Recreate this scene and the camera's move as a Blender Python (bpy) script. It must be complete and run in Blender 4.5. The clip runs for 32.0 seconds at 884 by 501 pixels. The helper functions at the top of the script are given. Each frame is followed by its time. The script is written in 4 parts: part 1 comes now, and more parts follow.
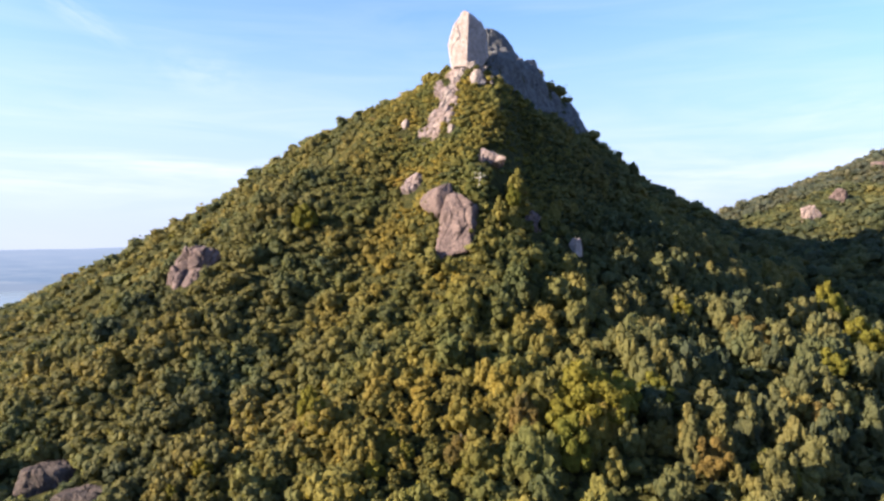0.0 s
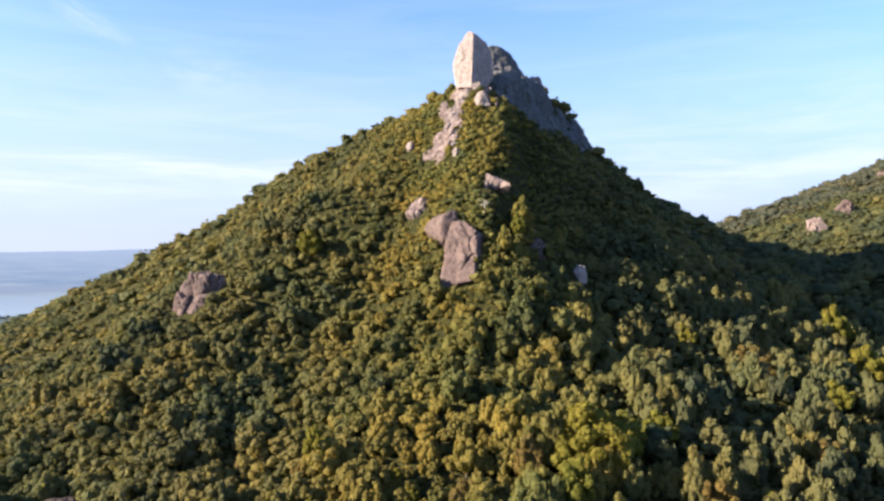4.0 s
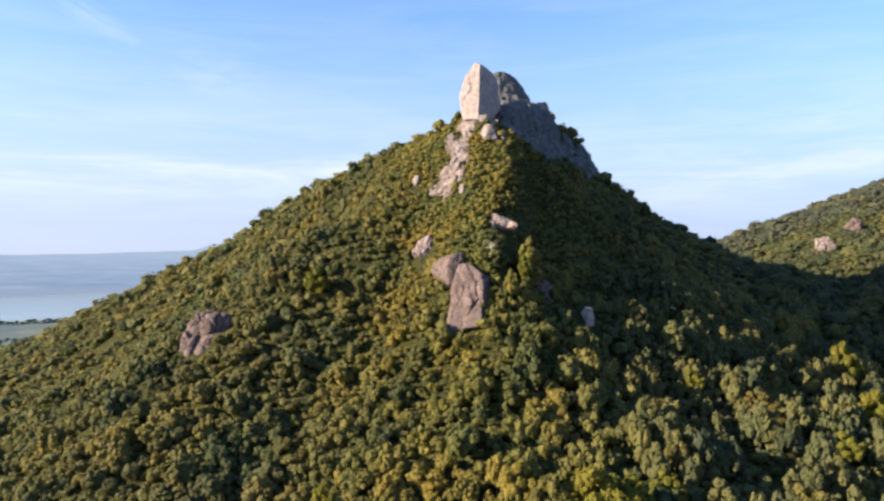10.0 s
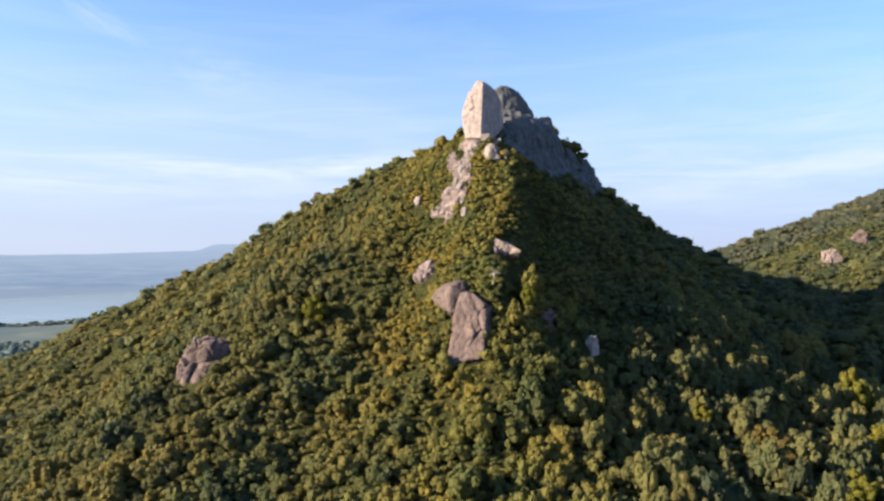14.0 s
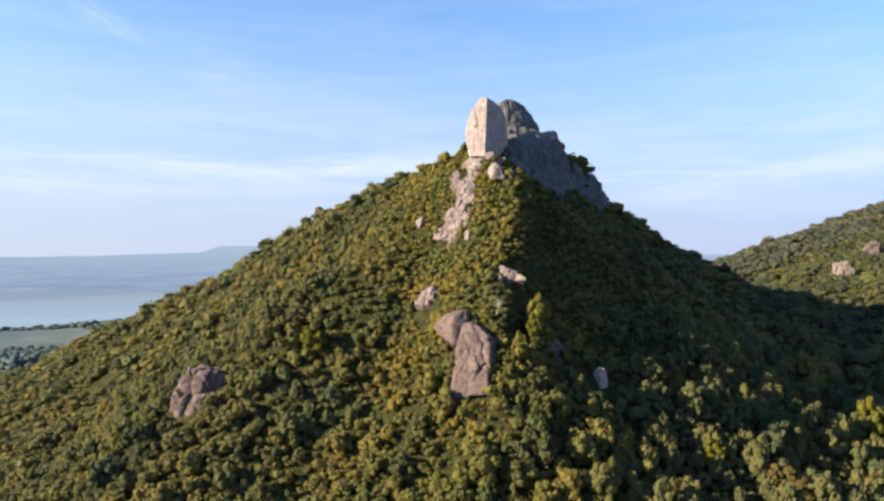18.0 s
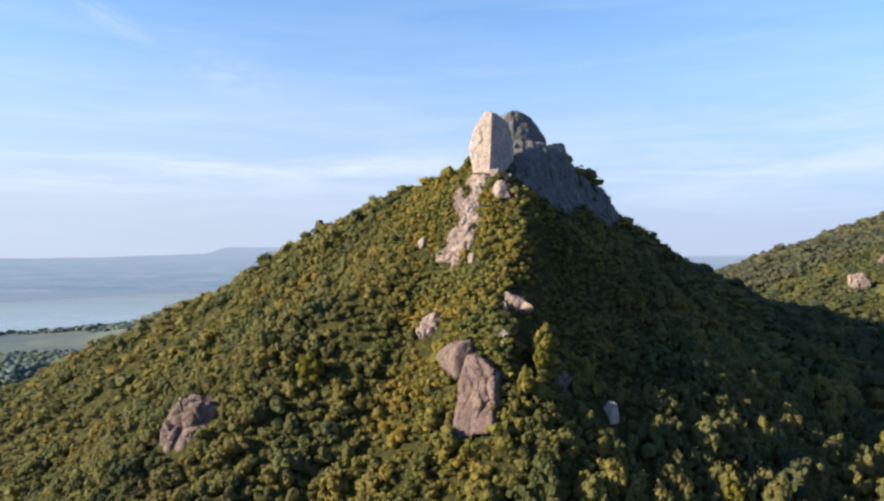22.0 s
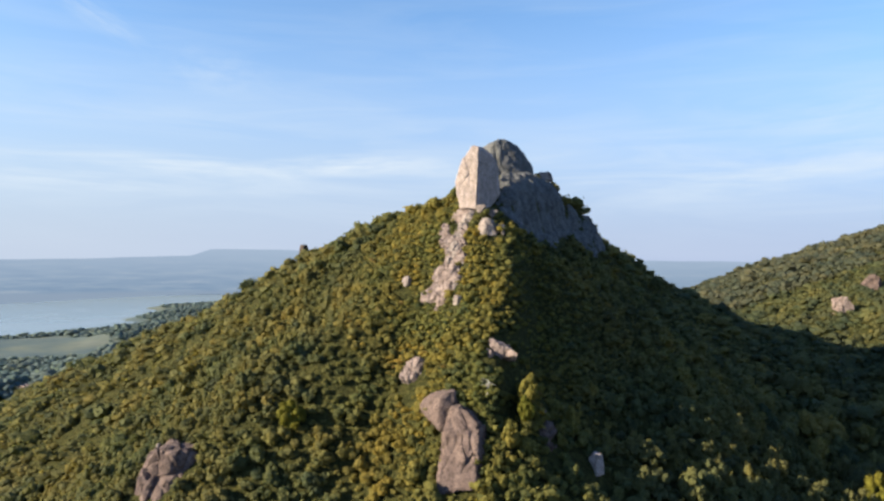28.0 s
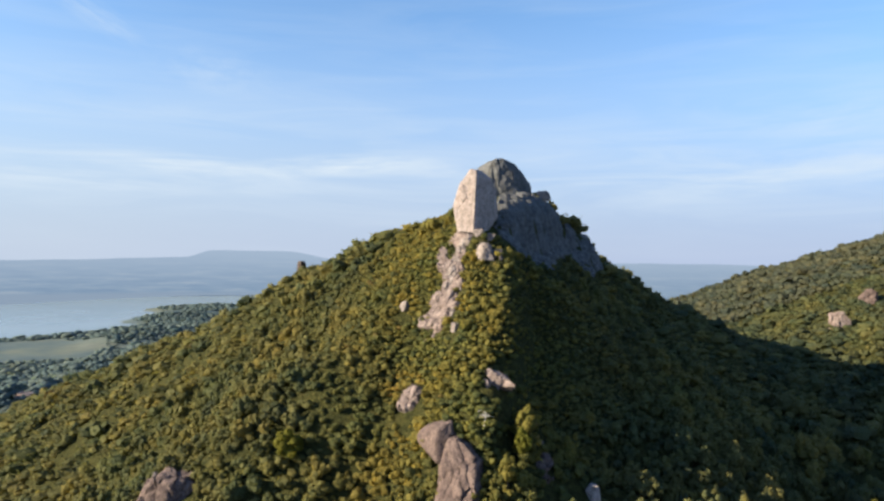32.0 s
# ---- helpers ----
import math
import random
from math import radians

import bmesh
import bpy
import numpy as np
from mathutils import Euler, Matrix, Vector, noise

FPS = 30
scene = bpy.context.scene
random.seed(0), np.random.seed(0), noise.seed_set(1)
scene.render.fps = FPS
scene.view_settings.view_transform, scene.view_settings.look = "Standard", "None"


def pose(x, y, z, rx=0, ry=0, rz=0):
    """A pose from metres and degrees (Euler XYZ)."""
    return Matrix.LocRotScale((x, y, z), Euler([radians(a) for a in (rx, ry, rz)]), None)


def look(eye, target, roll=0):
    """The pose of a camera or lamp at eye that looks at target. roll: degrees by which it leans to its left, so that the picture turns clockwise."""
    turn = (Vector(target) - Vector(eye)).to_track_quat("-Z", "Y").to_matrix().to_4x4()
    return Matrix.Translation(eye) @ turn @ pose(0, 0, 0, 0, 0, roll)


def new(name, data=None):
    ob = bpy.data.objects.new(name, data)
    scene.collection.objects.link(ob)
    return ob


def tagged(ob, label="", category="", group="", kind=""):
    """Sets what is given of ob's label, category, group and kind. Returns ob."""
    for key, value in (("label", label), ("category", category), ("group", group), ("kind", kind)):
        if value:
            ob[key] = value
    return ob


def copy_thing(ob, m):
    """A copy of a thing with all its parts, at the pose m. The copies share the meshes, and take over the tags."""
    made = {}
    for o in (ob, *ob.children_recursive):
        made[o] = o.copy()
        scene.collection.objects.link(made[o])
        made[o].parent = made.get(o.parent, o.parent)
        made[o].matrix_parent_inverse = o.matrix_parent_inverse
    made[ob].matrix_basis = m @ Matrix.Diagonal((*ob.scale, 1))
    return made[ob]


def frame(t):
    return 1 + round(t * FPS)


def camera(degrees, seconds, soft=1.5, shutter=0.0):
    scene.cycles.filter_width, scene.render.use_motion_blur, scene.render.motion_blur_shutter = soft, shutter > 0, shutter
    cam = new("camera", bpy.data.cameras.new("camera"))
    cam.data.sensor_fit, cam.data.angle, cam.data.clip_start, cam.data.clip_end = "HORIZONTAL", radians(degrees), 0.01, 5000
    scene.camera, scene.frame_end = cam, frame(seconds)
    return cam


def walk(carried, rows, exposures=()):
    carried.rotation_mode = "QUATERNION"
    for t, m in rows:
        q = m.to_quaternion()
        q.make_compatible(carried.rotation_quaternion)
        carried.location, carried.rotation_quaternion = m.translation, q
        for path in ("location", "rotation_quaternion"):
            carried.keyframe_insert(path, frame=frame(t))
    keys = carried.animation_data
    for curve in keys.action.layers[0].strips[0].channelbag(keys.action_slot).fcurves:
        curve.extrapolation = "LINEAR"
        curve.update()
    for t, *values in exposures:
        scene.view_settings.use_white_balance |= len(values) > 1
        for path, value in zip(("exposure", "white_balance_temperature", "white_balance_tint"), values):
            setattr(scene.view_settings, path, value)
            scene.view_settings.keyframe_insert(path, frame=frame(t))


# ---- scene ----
cam = camera(65.9, 32.0, soft=2.55)
METRES, EYE, TILT, LEAN, TURN = 100.0, 172.0, 0.6, 0.0, 0.0
ROWS = [
    (0.0, 0.0, 0.0, 0.0, 0.0, 0.0, -0.0),
    (0.5, -0.0001, -0.0003, 0.0123, 0.05, 0.01, 0.02),
    (1.0, -0.0003, -0.0005, 0.0268, 0.09, 0.01, 0.03),
    (1.5, -0.0006, -0.0007, 0.0392, 0.14, 0.02, 0.04),
    (2.0, -0.0005, -0.0012, 0.0533, 0.19, 0.02, 0.04),
    (2.5, -0.0007, -0.0015, 0.0663, 0.24, 0.01, 0.03),
    (3.0, -0.0011, -0.0018, 0.0808, 0.29, 0.02, 0.03),
    (3.5, -0.0015, -0.002, 0.0935, 0.33, 0.03, 0.01),
    (5.5, -0.0024, -0.0033, 0.1487, 0.5, 0.07, -0.04),
    (6.0, -0.0023, -0.0036, 0.1624, 0.56, 0.09, -0.03),
    (6.5, -0.0027, -0.0038, 0.176, 0.61, 0.1, -0.04),
    (7.0, -0.0025, -0.0041, 0.19, 0.67, 0.1, -0.06),
    (7.5, -0.0029, -0.0045, 0.2035, 0.71, 0.12, -0.07),
    (8.0, -0.0033, -0.0049, 0.2175, 0.75, 0.11, -0.08),
    (8.5, -0.0032, -0.0045, 0.2312, 0.81, 0.1, -0.08),
    (9.0, -0.0029, -0.0028, 0.2447, 0.85, 0.09, -0.07),
    (9.5, -0.0033, 0.0001, 0.2589, 0.87, 0.07, -0.07),
    (10.0, -0.0031, 0.0038, 0.2722, 0.89, 0.07, -0.08),
    (10.5, -0.0031, 0.009, 0.2859, 0.91, 0.06, -0.1),
    (11.0, -0.003, 0.0146, 0.2999, 0.92, 0.04, -0.11),
    (11.5, -0.0028, 0.0211, 0.3141, 0.94, 0.02, -0.13),
    (12.0, -0.0026, 0.0278, 0.3277, 0.95, 0.02, -0.13),
    (12.5, -0.0022, 0.0354, 0.3418, 0.99, 0.01, -0.15),
    (13.0, -0.0019, 0.043, 0.3554, 1.02, 0.01, -0.17),
    (13.5, -0.0012, 0.0516, 0.3687, 1.06, 0.02, -0.17),
    (14.0, -0.0008, 0.0605, 0.3827, 1.09, -0.0, -0.18),
    (14.5, -0.0003, 0.0702, 0.3964, 1.13, 0.0, -0.17),
    (16.5, 0.0043, 0.1157, 0.4501, 1.31, -0.02, -0.16),
    (17.0, 0.0047, 0.1283, 0.4637, 1.36, -0.03, -0.16),
    (17.5, 0.0052, 0.1413, 0.4774, 1.42, -0.02, -0.15),
    (18.0, 0.0061, 0.1555, 0.4913, 1.5, -0.02, -0.14),
    (18.5, 0.0071, 0.1706, 0.5047, 1.57, -0.02, -0.14),
    (19.0, 0.0082, 0.1857, 0.5181, 1.65, -0.02, -0.14),
    (19.5, 0.0097, 0.2017, 0.5303, 1.71, -0.01, -0.13),
    (20.0, 0.0109, 0.2177, 0.5423, 1.77, -0.03, -0.13),
    (20.5, 0.0124, 0.2349, 0.5536, 1.83, -0.02, -0.13),
    (21.0, 0.0136, 0.2514, 0.5654, 1.89, -0.03, -0.13),
    (21.5, 0.0148, 0.2687, 0.5776, 1.95, -0.03, -0.13),
    (22.0, 0.0159, 0.2859, 0.5896, 1.99, -0.03, -0.15),
    (22.5, 0.0172, 0.3022, 0.6012, 2.03, -0.01, -0.16),
    (23.0, 0.0199, 0.3155, 0.6156, 2.04, -0.0, -0.21),
    (23.5, 0.0224, 0.3214, 0.6292, 1.94, -0.0, -0.27),
    (24.0, 0.025, 0.3246, 0.644, 1.79, 0.02, -0.28),
    (24.5, 0.0254, 0.3252, 0.6574, 1.64, -0.0, -0.27),
    (25.0, 0.0261, 0.3259, 0.6726, 1.49, 0.01, -0.29),
    (25.5, 0.0256, 0.3256, 0.6853, 1.36, 0.01, -0.32),
    (27.5, 0.0221, 0.3257, 0.7421, 0.95, 0.04, -0.53),
    (28.0, 0.0224, 0.325, 0.7569, 0.9, 0.05, -0.55),
    (28.5, 0.0223, 0.3249, 0.7698, 0.85, 0.05, -0.57),
    (29.0, 0.0221, 0.3246, 0.7848, 0.8, 0.05, -0.61),
    (29.5, 0.0221, 0.3243, 0.7976, 0.77, 0.06, -0.65),
    (30.0, 0.0221, 0.3241, 0.8126, 0.76, 0.06, -0.68),
    (30.5, 0.0223, 0.3239, 0.8253, 0.75, 0.08, -0.7),
    (31.0, 0.0221, 0.3235, 0.8401, 0.73, 0.08, -0.72),
    (31.5, 0.022, 0.3231, 0.8526, 0.72, 0.09, -0.73),
    (32.0, 0.0218, 0.323, 0.8673, 0.72, 0.08, -0.76),
]
walk(cam, [(t, pose(0, 0, EYE, TILT, LEAN, TURN) @ pose(METRES * x, METRES * y, METRES * z, 90 + pitch, roll, yaw)) for t, x, y, z, yaw, pitch, roll in ROWS],
     exposures=[(0, 2.21, 6120, 18), (9, 2.04, 6160, 14), (20, 1.92, 6250, 10), (32, 1.77, 6250, 7)])

# ---- world, sun, exposure ----
SUN_DIR = Vector((-0.90, -0.245, 0.36)).normalized()      # from the place towards the sun
world = bpy.data.worlds.new("world")
scene.world = world
world.use_nodes = True
wn, wl = world.node_tree.nodes, world.node_tree.links
wn.clear()
w_out = wn.new("ShaderNodeOutputWorld")
w_bg = wn.new("ShaderNodeBackground")
w_sky = wn.new("ShaderNodeTexSky")
w_sky.sky_type = "NISHITA"
w_sky.sun_disc = False
w_sky.sun_elevation = math.asin(SUN_DIR.z)
w_sky.sun_rotation = math.atan2(SUN_DIR.x, SUN_DIR.y)
w_sky.altitude = 300
w_sky.air_density = 1.0
w_sky.dust_density = 0.35
w_sky.ozone_density = 2.5
w_bg.inputs["Strength"].default_value = 0.058
w_co = wn.new("ShaderNodeTexCoord")
# thin cirrus: noise drawn out along the horizon
w_map = wn.new("ShaderNodeMapping")
w_map.inputs["Rotation"].default_value = (0, radians(6), 0)
w_map.inputs["Scale"].default_value = (1.5, 1.5, 13.0)
w_noise = wn.new("ShaderNodeTexNoise")
w_noise.inputs["Scale"].default_value = 2.2
w_noise.inputs["Detail"].default_value = 5
w_noise.inputs["Roughness"].default_value = 0.55
w_noise.inputs["Distortion"].default_value = 0.6
w_ramp = wn.new("ShaderNodeValToRGB")
w_ramp.color_ramp.elements[0].position, w_ramp.color_ramp.elements[1].position = 0.42, 0.72
w_sep = wn.new("ShaderNodeSeparateXYZ")
w_low = wn.new("ShaderNodeMapRange")            # pale moist air near the horizon
w_low.interpolation_type = "SMOOTHSTEP"
w_low.inputs["From Min"].default_value, w_low.inputs["From Max"].default_value = 0.42, 0.0
w_low.inputs["To Min"].default_value, w_low.inputs["To Max"].default_value = 0.0, 0.95
w_haze = wn.new("ShaderNodeMix")
w_haze.data_type = "RGBA"
w_band = wn.new("ShaderNodeValToRGB")          # most cirrus lies low
w_band.color_ramp.elements[0].position, w_band.color_ramp.elements[0].color = 0.03, (0.1, 0.1, 0.1, 1)
w_band.color_ramp.elements[1].position, w_band.color_ramp.elements[1].color = 0.45, (0.12, 0.12, 0.12, 1)
for p, v in ((0.09, 0.5), (0.125, 1.0), (0.16, 0.45), (0.24, 0.2)):
    e = w_band.color_ramp.elements.new(p)
    e.color = (v, v, v, 1)
w_amount = wn.new("ShaderNodeMath")
w_amount.operation = "MULTIPLY"
w_some = wn.new("ShaderNodeMath")
w_some.operation = "MULTIPLY"
w_some.inputs[1].default_value = 0.8
w_mix = wn.new("ShaderNodeMix")
w_mix.data_type = "RGBA"
w_mix.inputs["B"].default_value = (3.9, 4.25, 4.65, 1)
w_tint = wn.new("ShaderNodeMix")               # the blue of dry mountain air
w_tint.data_type, w_tint.blend_type = "RGBA", "MULTIPLY"
w_tint.inputs["Factor"].default_value = 1.0
w_tint.inputs["B"].default_value = (0.925, 1.10, 1.23, 1)
wl.new(w_co.outputs["Generated"], w_map.inputs["Vector"])
wl.new(w_map.outputs["Vector"], w_noise.inputs["Vector"])
wl.new(w_noise.outputs["Fac"], w_ramp.inputs["Fac"])
wl.new(w_co.outputs["Generated"], w_sep.inputs["Vector"])
wl.new(w_sep.outputs["Z"], w_low.inputs["Value"])
wl.new(w_sep.outputs["Z"], w_band.inputs["Fac"])
wl.new(w_ramp.outputs["Color"], w_amount.inputs[0])
wl.new(w_band.outputs["Color"], w_amount.inputs[1])
w_total = w_amount.outputs["Value"]
# single wisps: direction, half length, half thickness, slope in degrees, density
for at, length, thick, slope, dense in (((-0.451, 0.84, 0.302), 0.07, 0.02, 32, 0.25), ((-0.321, 0.914, 0.248), 0.09, 0.035, 5, 0.25), ((-0.366, 0.923, 0.120), 0.17, 0.02, 0, 0.5),
                                        ((-0.506, 0.857, 0.097), 0.20, 0.022, 2, 0.5), ((-0.150, 0.98, 0.132), 0.16, 0.02, -3, 0.7), ((0.361, 0.926, 0.106), 0.2, 0.03, 0, 0.4), ((0.475, 0.861, 0.183), 0.14, 0.03, -6, 0.3)):
    w_at = wn.new("ShaderNodeMapping")
    w_at.vector_type = "TEXTURE"
    w_at.inputs["Location"].default_value = at
    w_at.inputs["Rotation"].default_value = (0, radians(slope), 0)
    w_at.inputs["Scale"].default_value = (length, 1.0, thick)
    w_blob = wn.new("ShaderNodeTexGradient")
    w_blob.gradient_type = "SPHERICAL"
    w_torn = wn.new("ShaderNodeTexNoise")
    w_torn.inputs["Scale"].default_value = 2.4
    w_torn.inputs["Detail"].default_value = 4
    w_break = wn.new("ShaderNodeMapRange")
    w_break.inputs["From Min"].default_value, w_break.inputs["From Max"].default_value = 0.3, 0.62
    w_break.inputs["To Max"].default_value = dense * 1.5
    w_wisp = wn.new("ShaderNodeMath")
    w_wisp.operation = "MULTIPLY_ADD"
    wl.new(w_co.outputs["Generated"], w_at.inputs["Vector"])
    wl.new(w_at.outputs["Vector"], w_blob.inputs["Vector"])
    wl.new(w_at.outputs["Vector"], w_torn.inputs["Vector"])
    wl.new(w_torn.outputs["Fac"], w_break.inputs["Value"])
    wl.new(w_blob.outputs["Fac"], w_wisp.inputs[0])
    wl.new(w_break.outputs["Result"], w_wisp.inputs[1])
    wl.new(w_total, w_wisp.inputs[2])
    w_total = w_wisp.outputs["Value"]
w_some.use_clamp = True
wl.new(w_total, w_some.inputs[0])
wl.new(w_sky.outputs["Color"], w_tint.inputs["A"])
wl.new(w_tint.outputs["Result"], w_haze.inputs["A"])
w_side = wn.new("ShaderNodeMapRange")           # paler on the sun's side
w_side.inputs["From Min"].default_value, w_side.inputs["From Max"].default_value = -0.5, 0.6
w_veil = wn.new("ShaderNodeMix")
w_veil.data_type = "RGBA"
w_veil.inputs["A"].default_value, w_veil.inputs["B"].default_value = (2.85, 3.18, 3.90, 1), (2.28, 2.64, 3.75, 1)
wl.new(w_sep.outputs["X"], w_side.inputs["Value"])
wl.new(w_side.outputs["Result"], w_veil.inputs["Factor"])
wl.new(w_veil.outputs["Result"], w_haze.inputs["B"])
wl.new(w_low.outputs["Result"], w_haze.inputs["Factor"])
wl.new(w_haze.outputs["Result"], w_mix.inputs["A"])
wl.new(w_some.outputs["Value"], w_mix.inputs["Factor"])
wl.new(w_mix.outputs["Result"], w_bg.inputs["Color"])
wl.new(w_bg.outputs["Background"], w_out.inputs["Surface"])

sun = new("sun", bpy.data.lights.new("sun", "SUN"))
sun.data.energy = 4.5
sun.data.angle = radians(0.5)
sun.data.color = (1.0, 0.83, 0.56)
sun.matrix_world = look(SUN_DIR * 1500, (0, 0, 0))

# ---- materials ----
def material(name, rough=0.9, spec=0.2):
    m = bpy.data.materials.new(name)
    m.use_nodes = True
    b = m.node_tree.nodes["Principled BSDF"]
    b.inputs["Roughness"].default_value = rough
    b.inputs["Specular IOR Level"].default_value = spec
    return m, m.node_tree.nodes, m.node_tree.links, b


def noise_node(n, l, vec, scale, detail=4, rough=0.55, dist=0.0):
    t = n.new("ShaderNodeTexNoise")
    t.inputs["Scale"].default_value = scale
    t.inputs["Detail"].default_value = detail
    t.inputs["Roughness"].default_value = rough
    t.inputs["Distortion"].default_value = dist
    l.new(vec, t.inputs["Vector"])
    return t.outputs["Fac"]


def ramp(n, l, fac, stops):
    r = n.new("ShaderNodeValToRGB")
    e = r.color_ramp.elements
    while len(e) < len(stops):
        e.new(0.5)
    for k, (p, c) in enumerate(stops):
        e[k].position, e[k].color = p, (*c, 1)
    l.new(fac, r.inputs["Fac"])
    return r.outputs["Color"]


def mix(n, l, fac, a, b, how="MIX"):
    m = n.new("ShaderNodeMix")
    m.data_type, m.blend_type = "RGBA", how
    for key, v in (("Factor", fac), ("A", a), ("B", b)):
        if isinstance(v, (int, float)):
            m.inputs[key].default_value = v
        elif isinstance(v, tuple):
            m.inputs[key].default_value = (*v, 1)
        else:
            l.new(v, m.inputs[key])
    return m.outputs["Result"]


def bump(n, l, b, height, strength, distance):
    k = n.new("ShaderNodeBump")
    k.inputs["Strength"].default_value = strength
    k.inputs["Distance"].default_value = distance
    l.new(height, k.inputs["Height"])
    l.new(k.outputs["Normal"], b.inputs["Normal"])


def world_xyz(n):
    return n.new("ShaderNodeNewGeometry").outputs["Position"]


def foliage(name, stops, by_object=False, ridge=False):
    """Leaves: a tint for each tree, patches within it, grain on it."""
    m, n, l, b = material(name, 0.75, 0.12)
    p = world_xyz(n)
    if by_object:
        spread = n.new("ShaderNodeMapRange")
        spread.inputs["To Min"].default_value, spread.inputs["To Max"].default_value = 0.25, 0.8
        l.new(n.new("ShaderNodeObjectInfo").outputs["Random"], spread.inputs["Value"])
        tint = spread.outputs["Result"]
    else:
        a = n.new("ShaderNodeAttribute")
        a.attribute_name = "tint"
        tint = a.outputs["Fac"]
    c = ramp(n, l, tint, stops)
    fine = noise_node(n, l, p, 1.1, 3)
    c = mix(n, l, 0.7, c, ramp(n, l, fine, [(0.3, (0.65, 0.65, 0.6)), (0.7, (1.3, 1.27, 1.1))]), "MULTIPLY")
    broad = noise_node(n, l, p, 0.035, 2)
    c = mix(n, l, 0.6, c, ramp(n, l, broad, [(0.35, (0.7, 0.85, 0.9)), (0.65, (1.3, 1.12, 0.9))]), "MULTIPLY")
    if ridge:                                   # warmer, brighter leaf colour along the front ridge
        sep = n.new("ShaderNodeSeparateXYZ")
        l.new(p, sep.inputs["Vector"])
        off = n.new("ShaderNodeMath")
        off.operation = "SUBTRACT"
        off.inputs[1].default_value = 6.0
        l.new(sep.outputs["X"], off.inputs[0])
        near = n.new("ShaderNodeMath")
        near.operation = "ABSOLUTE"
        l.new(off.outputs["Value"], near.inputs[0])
        warm = n.new("ShaderNodeMapRange")
        warm.interpolation_type = "SMOOTHSTEP"
        warm.inputs["From Min"].default_value, warm.inputs["From Max"].default_value = 70.0, 14.0
        l.new(near.outputs["Value"], warm.inputs["Value"])
        c = mix(n, l, warm.outputs["Result"], c, mix(n, l, 1.0, c, (1.24, 1.15, 0.82), "MULTIPLY"))
    l.new(c, b.inputs["Base Color"])
    bump(n, l, b, noise_node(n, l, p, 1.3, 4, 0.7), 0.6, 0.8)
    # sunlight comes through the leaves
    tr = n.new("ShaderNodeBsdfTranslucent")
    l.new(mix(n, l, 1.0, c, (1.25, 1.2, 0.8), "MULTIPLY"), tr.inputs["Color"])
    both = n.new("ShaderNodeMixShader")
    both.inputs["Fac"].default_value = 0.48
    l.new(b.outputs["BSDF"], both.inputs[1])
    l.new(tr.outputs["BSDF"], both.inputs[2])
    l.new(both.outputs["Shader"], n["Material Output"].inputs["Surface"])
    return m


LEAF_STOPS = [(0.0, (0.064, 0.079, 0.055)), (0.25, (0.106, 0.115, 0.060)), (0.55, (0.152, 0.148, 0.067)),
              (0.8, (0.192, 0.175, 0.067)), (0.93, (0.198, 0.173, 0.062)), (1.0, (0.170, 0.134, 0.074))]
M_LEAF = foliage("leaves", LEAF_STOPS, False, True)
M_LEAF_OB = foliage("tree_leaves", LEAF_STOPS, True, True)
M_YELLOW = foliage("yellow_leaves", [(0.0, (0.139, 0.141, 0.030)), (1.0, (0.180, 0.172, 0.035))], True)
# the blue of the air before these woods is put into their leaves
M_WOODS_HAZED = foliage("hazed_leaves", [(0.0, (0.108, 0.155, 0.196)), (1.0, (0.155, 0.200, 0.223))])
# greyed stops: haze before the far hill painted into its leaf colour
M_HILL = foliage("hazed_hill_leaves", [(0.0, (0.060, 0.072, 0.065)), (0.5, (0.102, 0.109, 0.083)), (1.0, (0.154, 0.147, 0.093))])
M_RUST = foliage("rusty_leaves", [(0.0, (0.150, 0.122, 0.046)), (1.0, (0.172, 0.130, 0.050))], True)


def bark_material(name, c0, c1):
    m, n, l, b = material(name, 0.9)
    p = world_xyz(n)
    f = noise_node(n, l, p, 3.0, 5, 0.6)
    l.new(ramp(n, l, f, [(0.3, c0), (0.7, c1)]), b.inputs["Base Color"])
    bump(n, l, b, f, 0.6, 0.1)
    return m


M_BARK = bark_material("bark", (0.07, 0.055, 0.04), (0.2, 0.165, 0.125))
M_DEAD = bark_material("bleached_wood", (0.35, 0.32, 0.28), (0.55, 0.52, 0.48))


